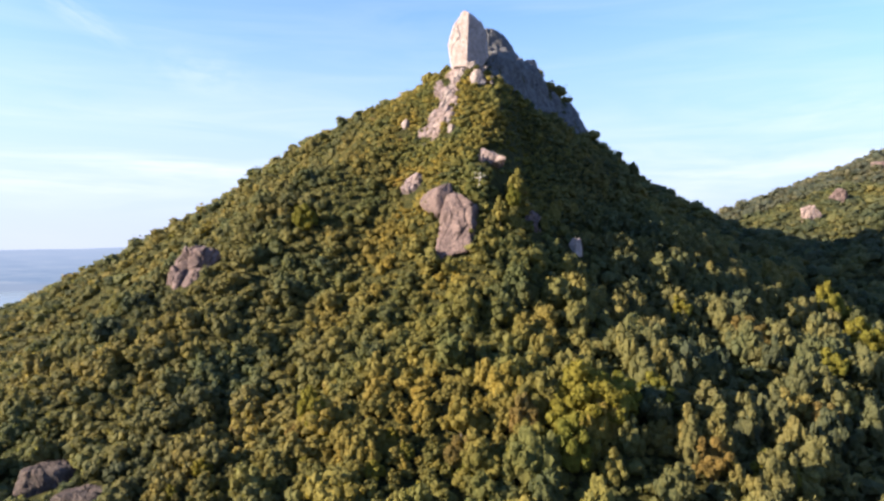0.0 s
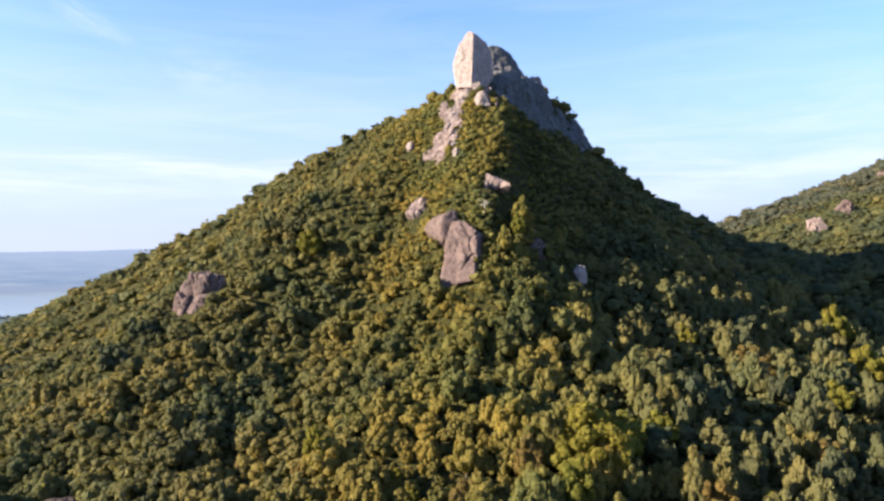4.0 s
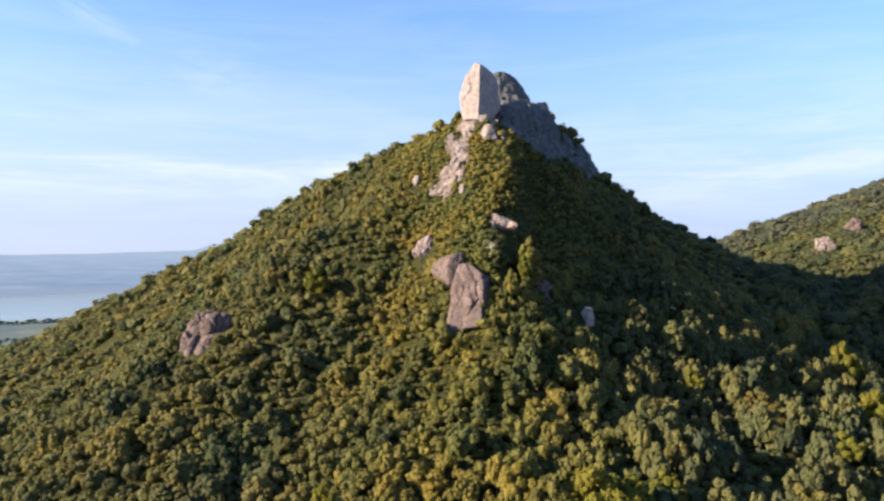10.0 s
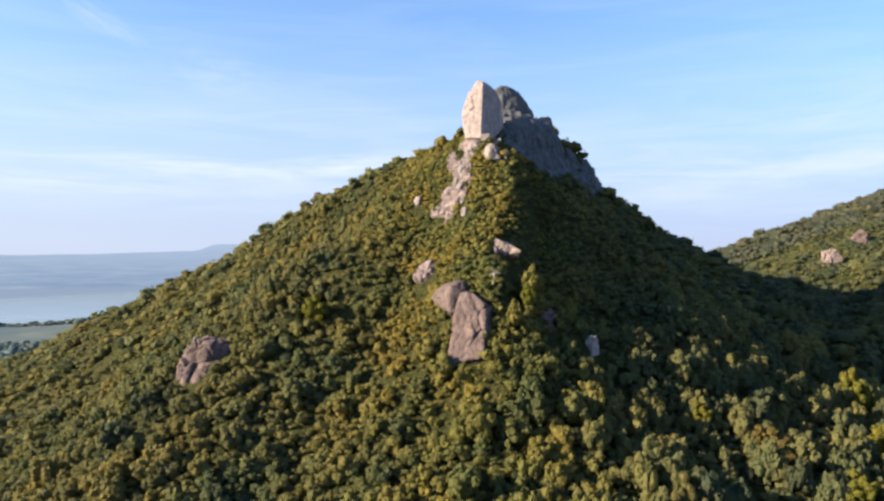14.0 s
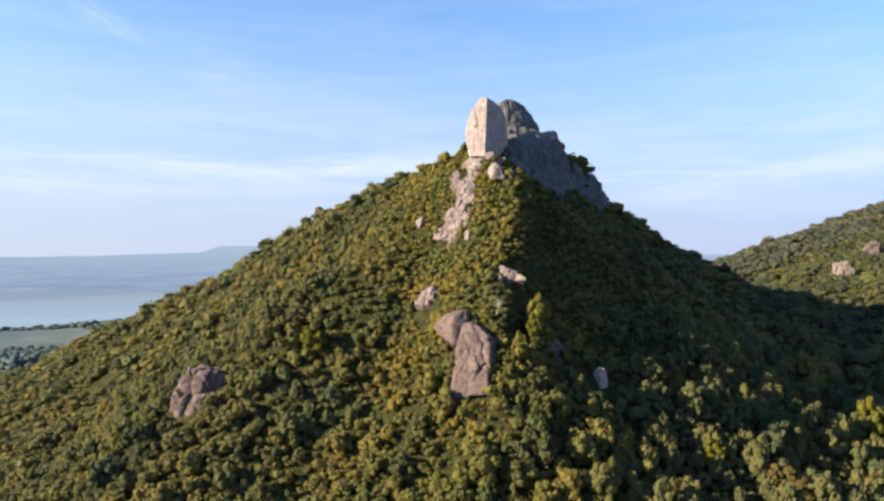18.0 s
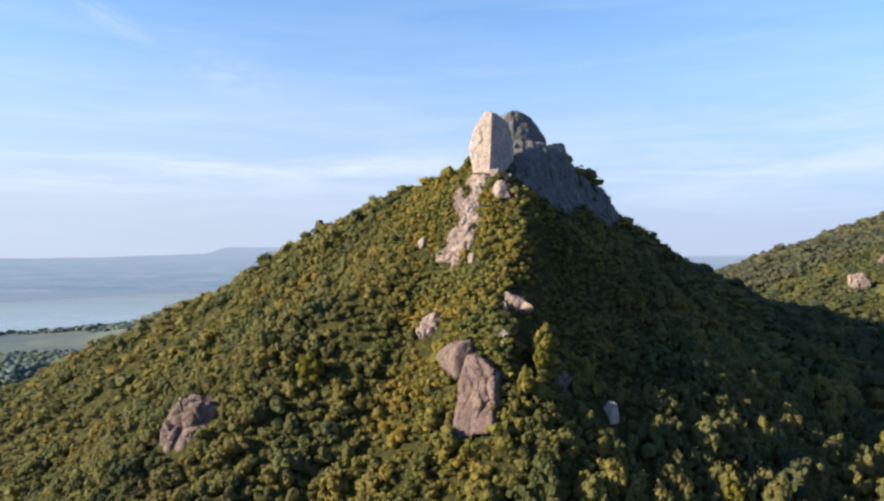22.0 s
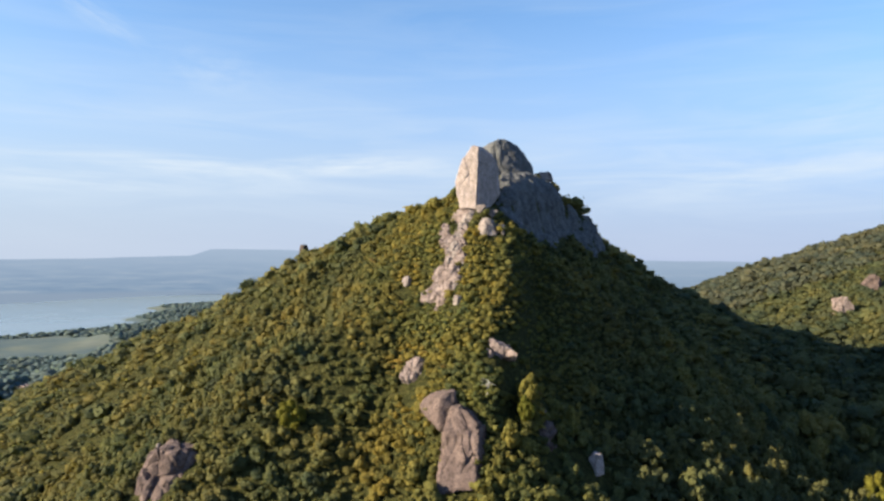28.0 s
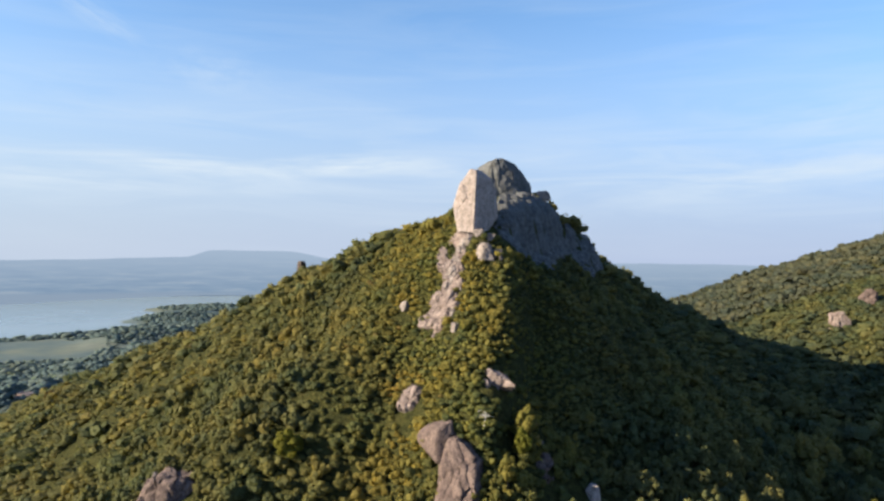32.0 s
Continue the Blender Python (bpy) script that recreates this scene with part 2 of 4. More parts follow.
def rock_material(name, pale, dark, stain):
    """Granite: blotched by weather, with dark water streaks running down, lichen spots and fine cracks."""
    m, n, l, b = material(name, 0.85, 0.25)
    p = world_xyz(n)
    big = noise_node(n, l, p, 0.22, 6, 0.62, 0.6)
    c = ramp(n, l, big, [(0.32, dark), (0.5, tuple((u + v) / 2 for u, v in zip(pale, dark))), (0.66, pale)])
    mp = n.new("ShaderNodeMapping")
    mp.inputs["Scale"].default_value = (0.33, 0.33, 0.06)
    l.new(p, mp.inputs["Vector"])
    streak = noise_node(n, l, mp.outputs["Vector"], 1.0, 5, 0.65)
    c = mix(n, l, ramp(n, l, streak, [(0.50, (0, 0, 0)), (0.70, (0.55, 0.55, 0.55))]), c, stain)
    spots = noise_node(n, l, p, 0.6, 6, 0.75, 0.8)
    c = mix(n, l, ramp(n, l, spots, [(0.51, (0, 0, 0)), (0.60, (0.85, 0.85, 0.85))]), c, stain)
    chips = noise_node(n, l, p, 0.55, 3, 0.6, 0.8)
    c = mix(n, l, ramp(n, l, chips, [(0.66, (0, 0, 0)), (0.72, (0.6, 0.6, 0.6))]), c, tuple(min(1, 1.5 * u) for u in pale))
    grain = noise_node(n, l, p, 2.2, 6, 0.7)
    c = mix(n, l, 0.8, c, ramp(n, l, grain, [(0.3, (0.45, 0.45, 0.46)), (0.7, (1.45, 1.43, 1.4))]), "MULTIPLY")
    cut = n.new("ShaderNodeTexVoronoi")             # joints between the blocks
    cut.feature = "DISTANCE_TO_EDGE"
    cut.inputs["Scale"].default_value = 0.22
    bent = n.new("ShaderNodeVectorMath")
    wob = n.new("ShaderNodeTexNoise")
    wob.inputs["Scale"].default_value = 0.35
    wob.inputs["Detail"].default_value = 4
    bent.operation = "MULTIPLY_ADD"
    bent.inputs[1].default_value = (4, 4, 4)
    l.new(p, wob.inputs["Vector"])
    l.new(wob.outputs["Color"], bent.inputs[0])
    l.new(p, bent.inputs[2])
    l.new(bent.outputs["Vector"], cut.inputs["Vector"])
    c = mix(n, l, ramp(n, l, cut.outputs["Distance"], [(0.0, (0.4, 0.4, 0.4)), (0.045, (0, 0, 0))]), c, tuple(0.6 * u for u in stain))
    l.new(c, b.inputs["Base Color"])
    bump(n, l, b, grain, 0.8, 1.0)
    return m


M_ROCK = rock_material("granite", (0.36, 0.305, 0.292), (0.215, 0.18, 0.175), (0.11, 0.094, 0.09))
M_ROCK_PALE = rock_material("pale_granite", (0.458, 0.381, 0.367), (0.330, 0.270, 0.260), (0.185, 0.152, 0.145))
# the summit granite again, shade put into its darker, bluer colour
M_ROCK_SHADED = rock_material("shaded_granite", (0.160, 0.162, 0.172), (0.092, 0.093, 0.100), (0.046, 0.046, 0.050))
M_ROCK_BROWN = rock_material("brown_granite", (0.10, 0.078, 0.070), (0.06, 0.045, 0.042), (0.034, 0.027, 0.026))
M_ROCK_PINK = rock_material("pinkish_granite", (0.321, 0.257, 0.245), (0.185, 0.139, 0.133), (0.083, 0.064, 0.062))
M_ROCK_RED = rock_material("reddish_granite", (0.184, 0.135, 0.127), (0.106, 0.075, 0.072), (0.057, 0.041, 0.041))


def ground_material():
    """Low undergrowth between the trees: leafy, uneven, dark in its hollows."""
    m, n, l, b = material("undergrowth", 0.95, 0.1)
    p = world_xyz(n)
    f = noise_node(n, l, p, 0.25, 6, 0.6)
    c = ramp(n, l, f, [(0.3, (0.038, 0.043, 0.017)), (0.55, (0.066, 0.066, 0.023)), (0.75, (0.090, 0.080, 0.030))])
    g = noise_node(n, l, p, 0.75, 5, 0.72, 0.5)
    c = mix(n, l, 0.85, c, ramp(n, l, g, [(0.36, (0.35, 0.38, 0.4)), (0.62, (1.25, 1.2, 1.0))]), "MULTIPLY")
    l.new(c, b.inputs["Base Color"])
    bump(n, l, b, g, 1.0, 3.0)
    return m


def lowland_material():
    m, n, l, b = material("hazed_lowland", 0.95, 0.1)
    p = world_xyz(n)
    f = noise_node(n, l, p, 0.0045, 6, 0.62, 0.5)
    # bluish stops: haze over the plain is put into the field colour
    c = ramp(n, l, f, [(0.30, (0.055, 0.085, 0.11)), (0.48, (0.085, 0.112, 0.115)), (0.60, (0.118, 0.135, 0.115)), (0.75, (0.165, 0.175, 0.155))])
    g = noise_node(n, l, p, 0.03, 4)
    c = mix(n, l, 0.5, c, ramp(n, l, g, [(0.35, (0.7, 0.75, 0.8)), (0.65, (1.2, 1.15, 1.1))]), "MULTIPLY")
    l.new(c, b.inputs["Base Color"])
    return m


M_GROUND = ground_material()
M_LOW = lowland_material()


def water_material():
    m, n, l, b = material("lake_water", 0.25, 0.5)
    p = world_xyz(n)
    f = noise_node(n, l, p, 0.004, 3)
    l.new(ramp(n, l, f, [(0.3, (0.17, 0.22, 0.26)), (0.7, (0.20, 0.25, 0.29))]), b.inputs["Base Color"])
    w = noise_node(n, l, p, 0.3, 3)
    bump(n, l, b, w, 0.1, 0.3)
    return m


M_WATER = water_material()


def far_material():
    """Long flat bands of distant woods and fields, haze painted into the glow."""
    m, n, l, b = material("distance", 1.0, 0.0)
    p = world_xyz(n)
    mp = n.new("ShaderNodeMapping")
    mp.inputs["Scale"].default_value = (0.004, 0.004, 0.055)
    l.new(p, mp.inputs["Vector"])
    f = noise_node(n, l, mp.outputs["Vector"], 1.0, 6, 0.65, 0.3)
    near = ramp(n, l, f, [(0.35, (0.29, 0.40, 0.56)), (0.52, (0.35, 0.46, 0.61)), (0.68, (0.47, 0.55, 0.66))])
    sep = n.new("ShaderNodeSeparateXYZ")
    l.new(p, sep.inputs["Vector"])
    # the painted haze thickens with height
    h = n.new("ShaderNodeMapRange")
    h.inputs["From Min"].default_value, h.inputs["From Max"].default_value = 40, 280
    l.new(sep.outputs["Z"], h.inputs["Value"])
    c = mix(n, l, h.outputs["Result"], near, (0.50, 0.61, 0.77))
    shore = n.new("ShaderNodeMapRange")          # open land along the far shore, pale with painted haze
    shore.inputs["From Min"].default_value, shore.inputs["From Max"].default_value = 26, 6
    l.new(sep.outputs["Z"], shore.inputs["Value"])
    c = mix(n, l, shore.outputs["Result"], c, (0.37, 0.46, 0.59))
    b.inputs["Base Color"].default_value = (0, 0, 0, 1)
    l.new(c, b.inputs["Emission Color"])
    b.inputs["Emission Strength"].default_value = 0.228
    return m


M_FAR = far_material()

# ---- the lie of the land ----
TOP = Vector((14.0, 362.0))              # the summit in plan
ANGLES, PROFILES = [], []
HILL_A, HILL_B, HILL_C = (650, 800, 170), (560, 1250, 73), (380, 1250, 4)     # crest of the hill to the right
HILL_FALL, HILL_CURVE = 0.418, -0.000088
RADII = [0, 25, 50, 90, 130, 170, 220, 300, 420, 600, 900]


def slope_line(angle, heights):
    """Ground heights above the first eye, outwards from the summit in one direction (degrees, anticlockwise from +x)."""
    ANGLES.append(angle)
    PROFILES.append(heights)


slope_line(-180, [102, 89, 70, 35, 0, -33, -62, -90, -124, -160, -170])
slope_line(-145, [102, 81, 58, 36, 8, -23, -56, -99, -143, -165, -170])
slope_line(-118, [101, 77, 46, 0, -38, -51, -66, -108, -151, -167, -171])
slope_line(-90, [104, 86, 68, 36, -20, -37, -69, -116, -157, -168, -172])
slope_line(-62, [107, 83, 48, 4, -34, -43, -70, -112, -146, -165, -172])
slope_line(-30, [107, 83, 57, 19, -22, -40, -60, -92, -120, -145, -172])
slope_line(0, [106, 92, 66, 28, -6, -33, -47, -54, -58, -88, -172])
slope_line(37, [105, 104, 94, 72, 48, 34, 30, 14, -6, -50, -172])
slope_line(62, [106, 113, 120, 123, 113, 104, 88, 56, 20, -52, -170])
slope_line(100, [105, 108, 108, 114, 110, 92, 67, 28, -40, -122, -168])
slope_line(143, [104, 97, 90, 80, 77, 62, 45, 22, -18, -104, -166])

order = np.argsort(ANGLES)
ANG = np.array(ANGLES, float)[order]
PRO = np.array(PROFILES, float)[order]
R_FINE = np.arange(0, 905, 5.0)
A_FINE = np.arange(-180, 180, 4.0)


def blur(a, width, axis, wrap):
    k = np.exp(-0.5 * (np.arange(-4 * width, 4 * width + 1) / width) ** 2)
    k /= k.sum()
    pad = [(0, 0), (0, 0)]
    pad[axis] = (4 * width, 4 * width)
    b = np.pad(a, pad, mode="wrap" if wrap else "edge")
    return np.apply_along_axis(lambda v: np.convolve(v, k, "valid"), axis, b)


rows_r = np.array([np.interp(R_FINE, RADII, p) for p in PRO])
LAND = np.array([np.interp(A_FINE, ANG, rows_r[:, j], period=360) for j in range(len(R_FINE))]).T
LAND = blur(blur(LAND, 2, 0, True), 2, 1, False)


def waves(x, y, size, seed):
    """Cheap smooth noise on arrays, about -1 to 1."""
    rng = np.random.RandomState(seed)
    v = np.zeros_like(x, dtype=float)
    for k in range(7):
        a, ph = rng.uniform(0, 2 * math.pi), rng.uniform(0, 2 * math.pi)
        f = 2 * math.pi / size * rng.uniform(0.6, 1.6)
        v += np.sin(f * (x * math.cos(a) + y * math.sin(a)) + ph)
    return v / 4.0


def tent(x, y, p, q, hump, fall, curve):
    """A long hill with its crest from p to q (x, y, height)."""
    dx, dy = q[0] - p[0], q[1] - p[1]
    s = np.clip(((x - p[0]) * dx + (y - p[1]) * dy) / (dx * dx + dy * dy), 0, 1)
    d = np.hypot(x - p[0] - s * dx, y - p[1] - s * dy)
    return p[2] + s * (q[2] - p[2]) + hump * np.sin(math.pi * s) - fall * d - curve * np.minimum(d, 900) ** 2


def soft(v):
    v = np.clip(v, 0, 1)
    return v * v * (3 - 2 * v)


def land(x, y):
    """Ground height in metres over the plain."""
    x, y = np.asarray(x, float), np.asarray(y, float)
    dx, dy = x - TOP.x, y - TOP.y
    r = np.minimum(np.hypot(dx, dy), 899.0)
    a = (np.degrees(np.arctan2(dy, dx)) + 180) / 4.0
    i, j = np.floor(a).astype(int), np.floor(r / 5).astype(int)
    u, v = a - i, r / 5 - j
    i0, i1, j1 = i % len(A_FINE), (i + 1) % len(A_FINE), np.minimum(j + 1, len(R_FINE) - 1)
    z = (LAND[i0, j] * (1 - u) + LAND[i1, j] * u) * (1 - v) + (LAND[i0, j1] * (1 - u) + LAND[i1, j1] * u) * v
    # the steep wall on the shaded side of the front ridge
    e = x - np.interp(y, [255, 265, 277, 300, 330, 350], [17, 15.5, 18.5, 26.5, 32.5, 35])
    z = z + 6.5 * np.exp(-((x - np.interp(y, [296, 323], [22.5, 27.5])) / 6.5) ** 2) * soft((y - 296) / 14) * (1 - soft((y - 338) / 14))
    spur = 1 - 0.9 * soft((e - 7) / 5) * (1 - soft((y - 283) / 10))      # a wooded rib stands beyond the gully
    z = z - 16 * soft(e / 7) * spur * (1 - soft((e - 20) / 90)) * soft((y - 259) / 12) * (1 - soft((y - 335) / 28))
    # the cliff on the shaded side of the summit: along runs up the ridge, out leaves the wall
    along, out = (x - 37) * 0.47 + (y - 376) * 0.88, (x - 37) * 0.88 - (y - 376) * 0.47
    wall = soft((along + 16) / 16) * (1 - soft((along - 68) / 25))
    z = z + wall * (7 * soft((2 - out) / 8) * soft((out + 34) / 16) - 9 * soft((out + 2) / 6) * (1 - soft((out - 12) / 40)))
    z = z + 12 * np.exp(-((x - 84) / 13) ** 2 - ((y - 452) / 18) ** 2) + 4 * np.exp(-((x - 58) / 10) ** 2 - ((y - 446) / 12) ** 2)
    z = z + 4 * np.exp(-((x - 2) / 6) ** 2 - ((y - 342) / 8) ** 2) + 4.5 * np.exp(-((x - 13) / 7) ** 2 - ((y - 352) / 5) ** 2)
    # unseen dip added behind the summit, so that sun reaches the far hill
    z = z - 13 * np.exp(-((x - 58) / 35) ** 2 - ((y - 497) / 35) ** 2)
    # the hill to the right and the spur before it
    hill = tent(x, y, HILL_A, HILL_B, 0, HILL_FALL, HILL_CURVE)
    hill2 = tent(x, y, HILL_B, HILL_C, 0, HILL_FALL, HILL_CURVE)
    hill3 = tent(x, y, HILL_A, (1000, 700, 130), 6, HILL_FALL, HILL_CURVE)
    for h in (hill, hill2, hill3):
        m = np.maximum(z, h)
        z = m + 6 * np.exp(-np.abs(z - h) / 10)
    # low wooded hills towards the lake
    for p, q, fall, c in (((-560, 1250, -120), (-420, 1500, -125), 0.2, 0.0006), ((-760, 1500, -140), (-520, 1800, -135), 0.2, 0.0004),
                          ((-960, 2040, -140), (-820, 2160, -138), 0.1, 0.001), ((-560, 850, -84), (-470, 1060, -92), 0.3, 0.0), ((-1140, 2740, -148), (-1000, 2760, -145), 0.1, 0.001), ((-1260, 3320, -158), (-1100, 3340, -150), 0.08, 0.0006)):
        z = np.maximum(z, tent(x, y, p, q, 4, fall, c))
    z = np.maximum(z, -172)
    near = np.clip((z + 172) / 60, 0, 1)
    z = z + near * (waves(x, y, 70, 3) * 2.5 + waves(x, y, 28, 4) * 1.3) * np.clip(r / 60, 0, 1)
    return z + EYE


def obj_mesh(name, verts, faces, mats, smooth=False):
    me = bpy.data.meshes.new(name)
    me.from_pydata(verts, [], faces)
    for m in mats if isinstance(mats, (list, tuple)) else [mats]:
        me.materials.append(m)
    if smooth:
        me.polygons.foreach_set("use_smooth", np.ones(len(me.polygons), bool))
    me.update()
    return me


def spaced(lo, a, b, hi, step, n):
    """Even steps from a to b, widening steps out to lo and hi."""
    mid = np.arange(a, b + step, step)
    g = np.linspace(0, 1, n + 1)[1:]
    out = lambda end, far: end + (far - end) * (g ** 2.6 * 0.97 + g * 0.03)
    return np.concatenate([out(a, lo)[::-1], mid, out(b, hi)])


def build_ground():
    gx, gy = spaced(-4900, -280, 420, 4900, 4.0, 100), spaced(-4900, 90, 680, 4900, 4.0, 100)
    X, Y = np.meshgrid(gx, gy)
    Z = land(X, Y)
    lake = np.clip(lake_depth(X, Y), 0, 1)
    Z = Z - 12 * lake
    nx, ny = len(gx), len(gy)
    idx = np.arange(nx * ny).reshape(ny, nx)
    quads = np.stack([idx[:-1, :-1], idx[:-1, 1:], idx[1:, 1:], idx[1:, :-1]], -1).reshape(-1, 4)
    me = bpy.data.meshes.new("ground")
    me.from_pydata(np.stack([X, Y, Z], -1).reshape(-1, 3).tolist(), [], quads.tolist())
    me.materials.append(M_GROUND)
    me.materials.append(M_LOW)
    # land past the far shore shares the hazed, glowing colour
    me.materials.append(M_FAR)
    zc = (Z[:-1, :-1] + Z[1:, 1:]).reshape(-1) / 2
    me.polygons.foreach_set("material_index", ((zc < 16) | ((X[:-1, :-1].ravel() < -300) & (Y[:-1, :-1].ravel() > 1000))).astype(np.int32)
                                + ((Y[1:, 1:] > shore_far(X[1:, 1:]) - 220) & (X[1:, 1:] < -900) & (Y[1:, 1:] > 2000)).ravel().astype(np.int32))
    me.polygons.foreach_set("use_smooth", np.ones(len(quads), bool))
    tagged(new("ground", me), "steep forested hill ground falling to a hazy plain", "ground", kind="structure")


def shore_near(x):
    """The y of the lake's near shore at a given x."""
    return np.interp(x, [-5200, -2600, -1420, -1330, -1257, -1154, -1110, -1000, -880], [1100, 1350, 1800, 1960, 2120, 2290, 2480, 3300, 4800]) + 30 * np.sin(x / 60.0)


def shore_far(x):
    """The y of the lake's far shore at a given x."""
    return np.interp(x, [-5200, -2600, -2284, -2138, -1883, -1669, -1389], [2500, 2900, 3334, 3780, 4250, 4480, 4720]) + 25 * np.sin(x / 37.0) + 18 * np.sin(x / 13.0 + 1)


def lake_depth(x, y):
    """Above 0 in the lake: metres from the nearest shore over 60."""
    d = np.minimum(np.minimum(y - shore_near(x), -860 - x), shore_far(x) - y) / 60.0
    pen = 1 - np.hypot((x + 1180) / 225, (y - 3330) / 190)      # wooded headland
    pen2 = 1 - np.hypot((x + 1080) / 170, (y - 2750) / 150)
    return np.minimum(d, -3 * np.maximum(pen, pen2))


def build_lake():
    me = obj_mesh("lake", [(-4890, 1000, 0.0), (-600, 1000, 0.0), (-600, 4890, 0.0), (-4890, 4890, 0.0)], [(0, 1, 2, 3)], M_WATER)
    ob = new("water", me)
    ob.location.z = -3.0
    tagged(ob, "wide pale blue lake in the plain", "lake", kind="structure")


def build_backdrop():
    """Land on the horizon, all round."""
    n = 720
    verts, faces = [], []
    for k in range(n):
        a = 2 * math.pi * k / n
        far = 4770 + 60 * noise.noise((3 * a, 0, 0)) + 25 * noise.noise((11 * a, 4, 0))
        x, y = far * math.sin(a), far * math.cos(a)
        top = EYE + 44 + 6 * noise.noise((x * 0.0012, y * 0.0012, 0)) + 3 * noise.noise((x * 0.006, y * 0.006, 5))
        if math.cos(a) > 0:
            top += 26 * float(soft((math.sin(a) - 0.1) / 0.15))
            top += 34 * float(soft((math.sin(a) + 0.55) / 0.2)) * float(soft((0.1 - math.sin(a)) / 0.2))
            top += 44 * float(soft((math.sin(a) + 0.36) / 0.03)) * float(soft((-0.17 - math.sin(a)) / 0.06))
        verts += [(x, y, -25), (x, y, top)]
    for k in range(n):
        j = (k + 1) % n
        faces.append((2 * k, 2 * j, 2 * j + 1, 2 * k + 1))
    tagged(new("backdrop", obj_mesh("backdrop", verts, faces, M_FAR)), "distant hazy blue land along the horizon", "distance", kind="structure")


build_ground()
build_lake()
build_backdrop()

# ---- rocks ----
ROCKS = []            # footprints that keep trees away: x, y, two radii, turn


def blocks(q, size, tall, seed):
    """Broken rock: flat faces of differing height, each tilted a little, cut by joints. About -1 to 1."""
    v = Vector((q[0] / size + seed, q[1] / size, q[2] / (size * tall)))
    d, c = noise.voronoi(v)
    n1, n2 = noise.cell(c[0] * 7.3), noise.cell(c[0] * 3.1 + Vector((9, 4, 2)))
    lean = (v - c[0]).dot(Vector((n1, n2, 0.4)))
    joint = max(0.0, 1 - (d[1] - d[0]) / 0.09)
    return n1 * 0.7 + lean * 0.9 - joint * 0.55


def rock_mesh(name, planes, size, seed, rough=0.05, res=28, round_=14, lumps=1.0, crack=0.9):
    """A boulder: the space within a few planes (nx, ny, nz, distance), its edges rounded, its faces broken by noise."""
    rng = np.random.RandomState(seed)
    P = [np.array(p, float) for p in planes]
    N = np.array([p[:3] / np.linalg.norm(p[:3]) for p in P])
    D = np.array([p[3] for p in P])
    u = np.linspace(0, math.pi, res)
    v = np.linspace(0, 2 * math.pi, 2 * res, endpoint=False)
    U, V = np.meshgrid(u, v, indexing="ij")
    dirs = np.stack([np.sin(U) * np.cos(V), np.sin(U) * np.sin(V), np.cos(U)], -1).reshape(-1, 3)
    inv = np.maximum(dirs @ N.T, 1e-3) / D
    r = 1.0 / (np.sum(inv ** round_, 1)) ** (1.0 / round_)
    pts = dirs * r[:, None] * np.array(size)
    off = rng.uniform(-50, 50, 3)
    scale = max(size) * (r.max() if max(size) == 1 else 1)
    out = []
    for p, d in zip(pts, dirs):
        q = Vector(p) + Vector(off)
        w = noise.noise(q * (2.2 / scale)) * 1.2 * lumps + noise.noise(q * (6.0 / scale)) * 0.6 + noise.noise(q * (15.0 / scale)) * 0.35
        w += crack * blocks(q, 0.42 * scale, 2.2, seed) + 0.5 * crack * blocks(q, 0.16 * scale, 2.5, seed + 5)
        out.append(tuple(p + d * w * rough * scale))
    faces = []
    m = 2 * res
    for i in range(res - 1):
        for j in range(m):
            a, b = i * m + j, i * m + (j + 1) % m
            faces.append((a, a + m, b + m, b))
    me = obj_mesh(name, out, faces, M_ROCK)
    bm = bmesh.new()
    bm.from_mesh(me)
    bmesh.ops.remove_doubles(bm, verts=bm.verts, dist=0.001)
    bm.to_mesh(me)
    bm.free()
    return me


BLOCK = [(-1, -0.15, 0.1, 1), (1, -0.1, 0.12, 1), (0.1, -1, 0.1, 1), (0, 1, 0.1, 1), (0, 0, 1, 1), (0, 0, -1, 1)]
ROUND = BLOCK + [(1, -1, 0.5, 1.25), (-1, -1, 0.4, 1.2), (1, 1, 0.6, 1.25), (-0.8, 0.3, 1, 1.1), (0.7, -0.2, 1, 1.15)]


def rock(x, y, z, size, label, planes=ROUND, seed=1, turn=0.0, lean=0.0, mat=M_ROCK, clear=1.05, name="rock", **kw):
    me = rock_mesh(name, planes, size, seed, **kw)
    me.materials[0] = mat
    ob = new(name, me)
    ob.matrix_world = pose(x, y, z + EYE, lean, 0, turn)
    ROCKS.append((x, y, size[0] * clear, size[1] * clear, turn))
    return tagged(ob, label, "rock")


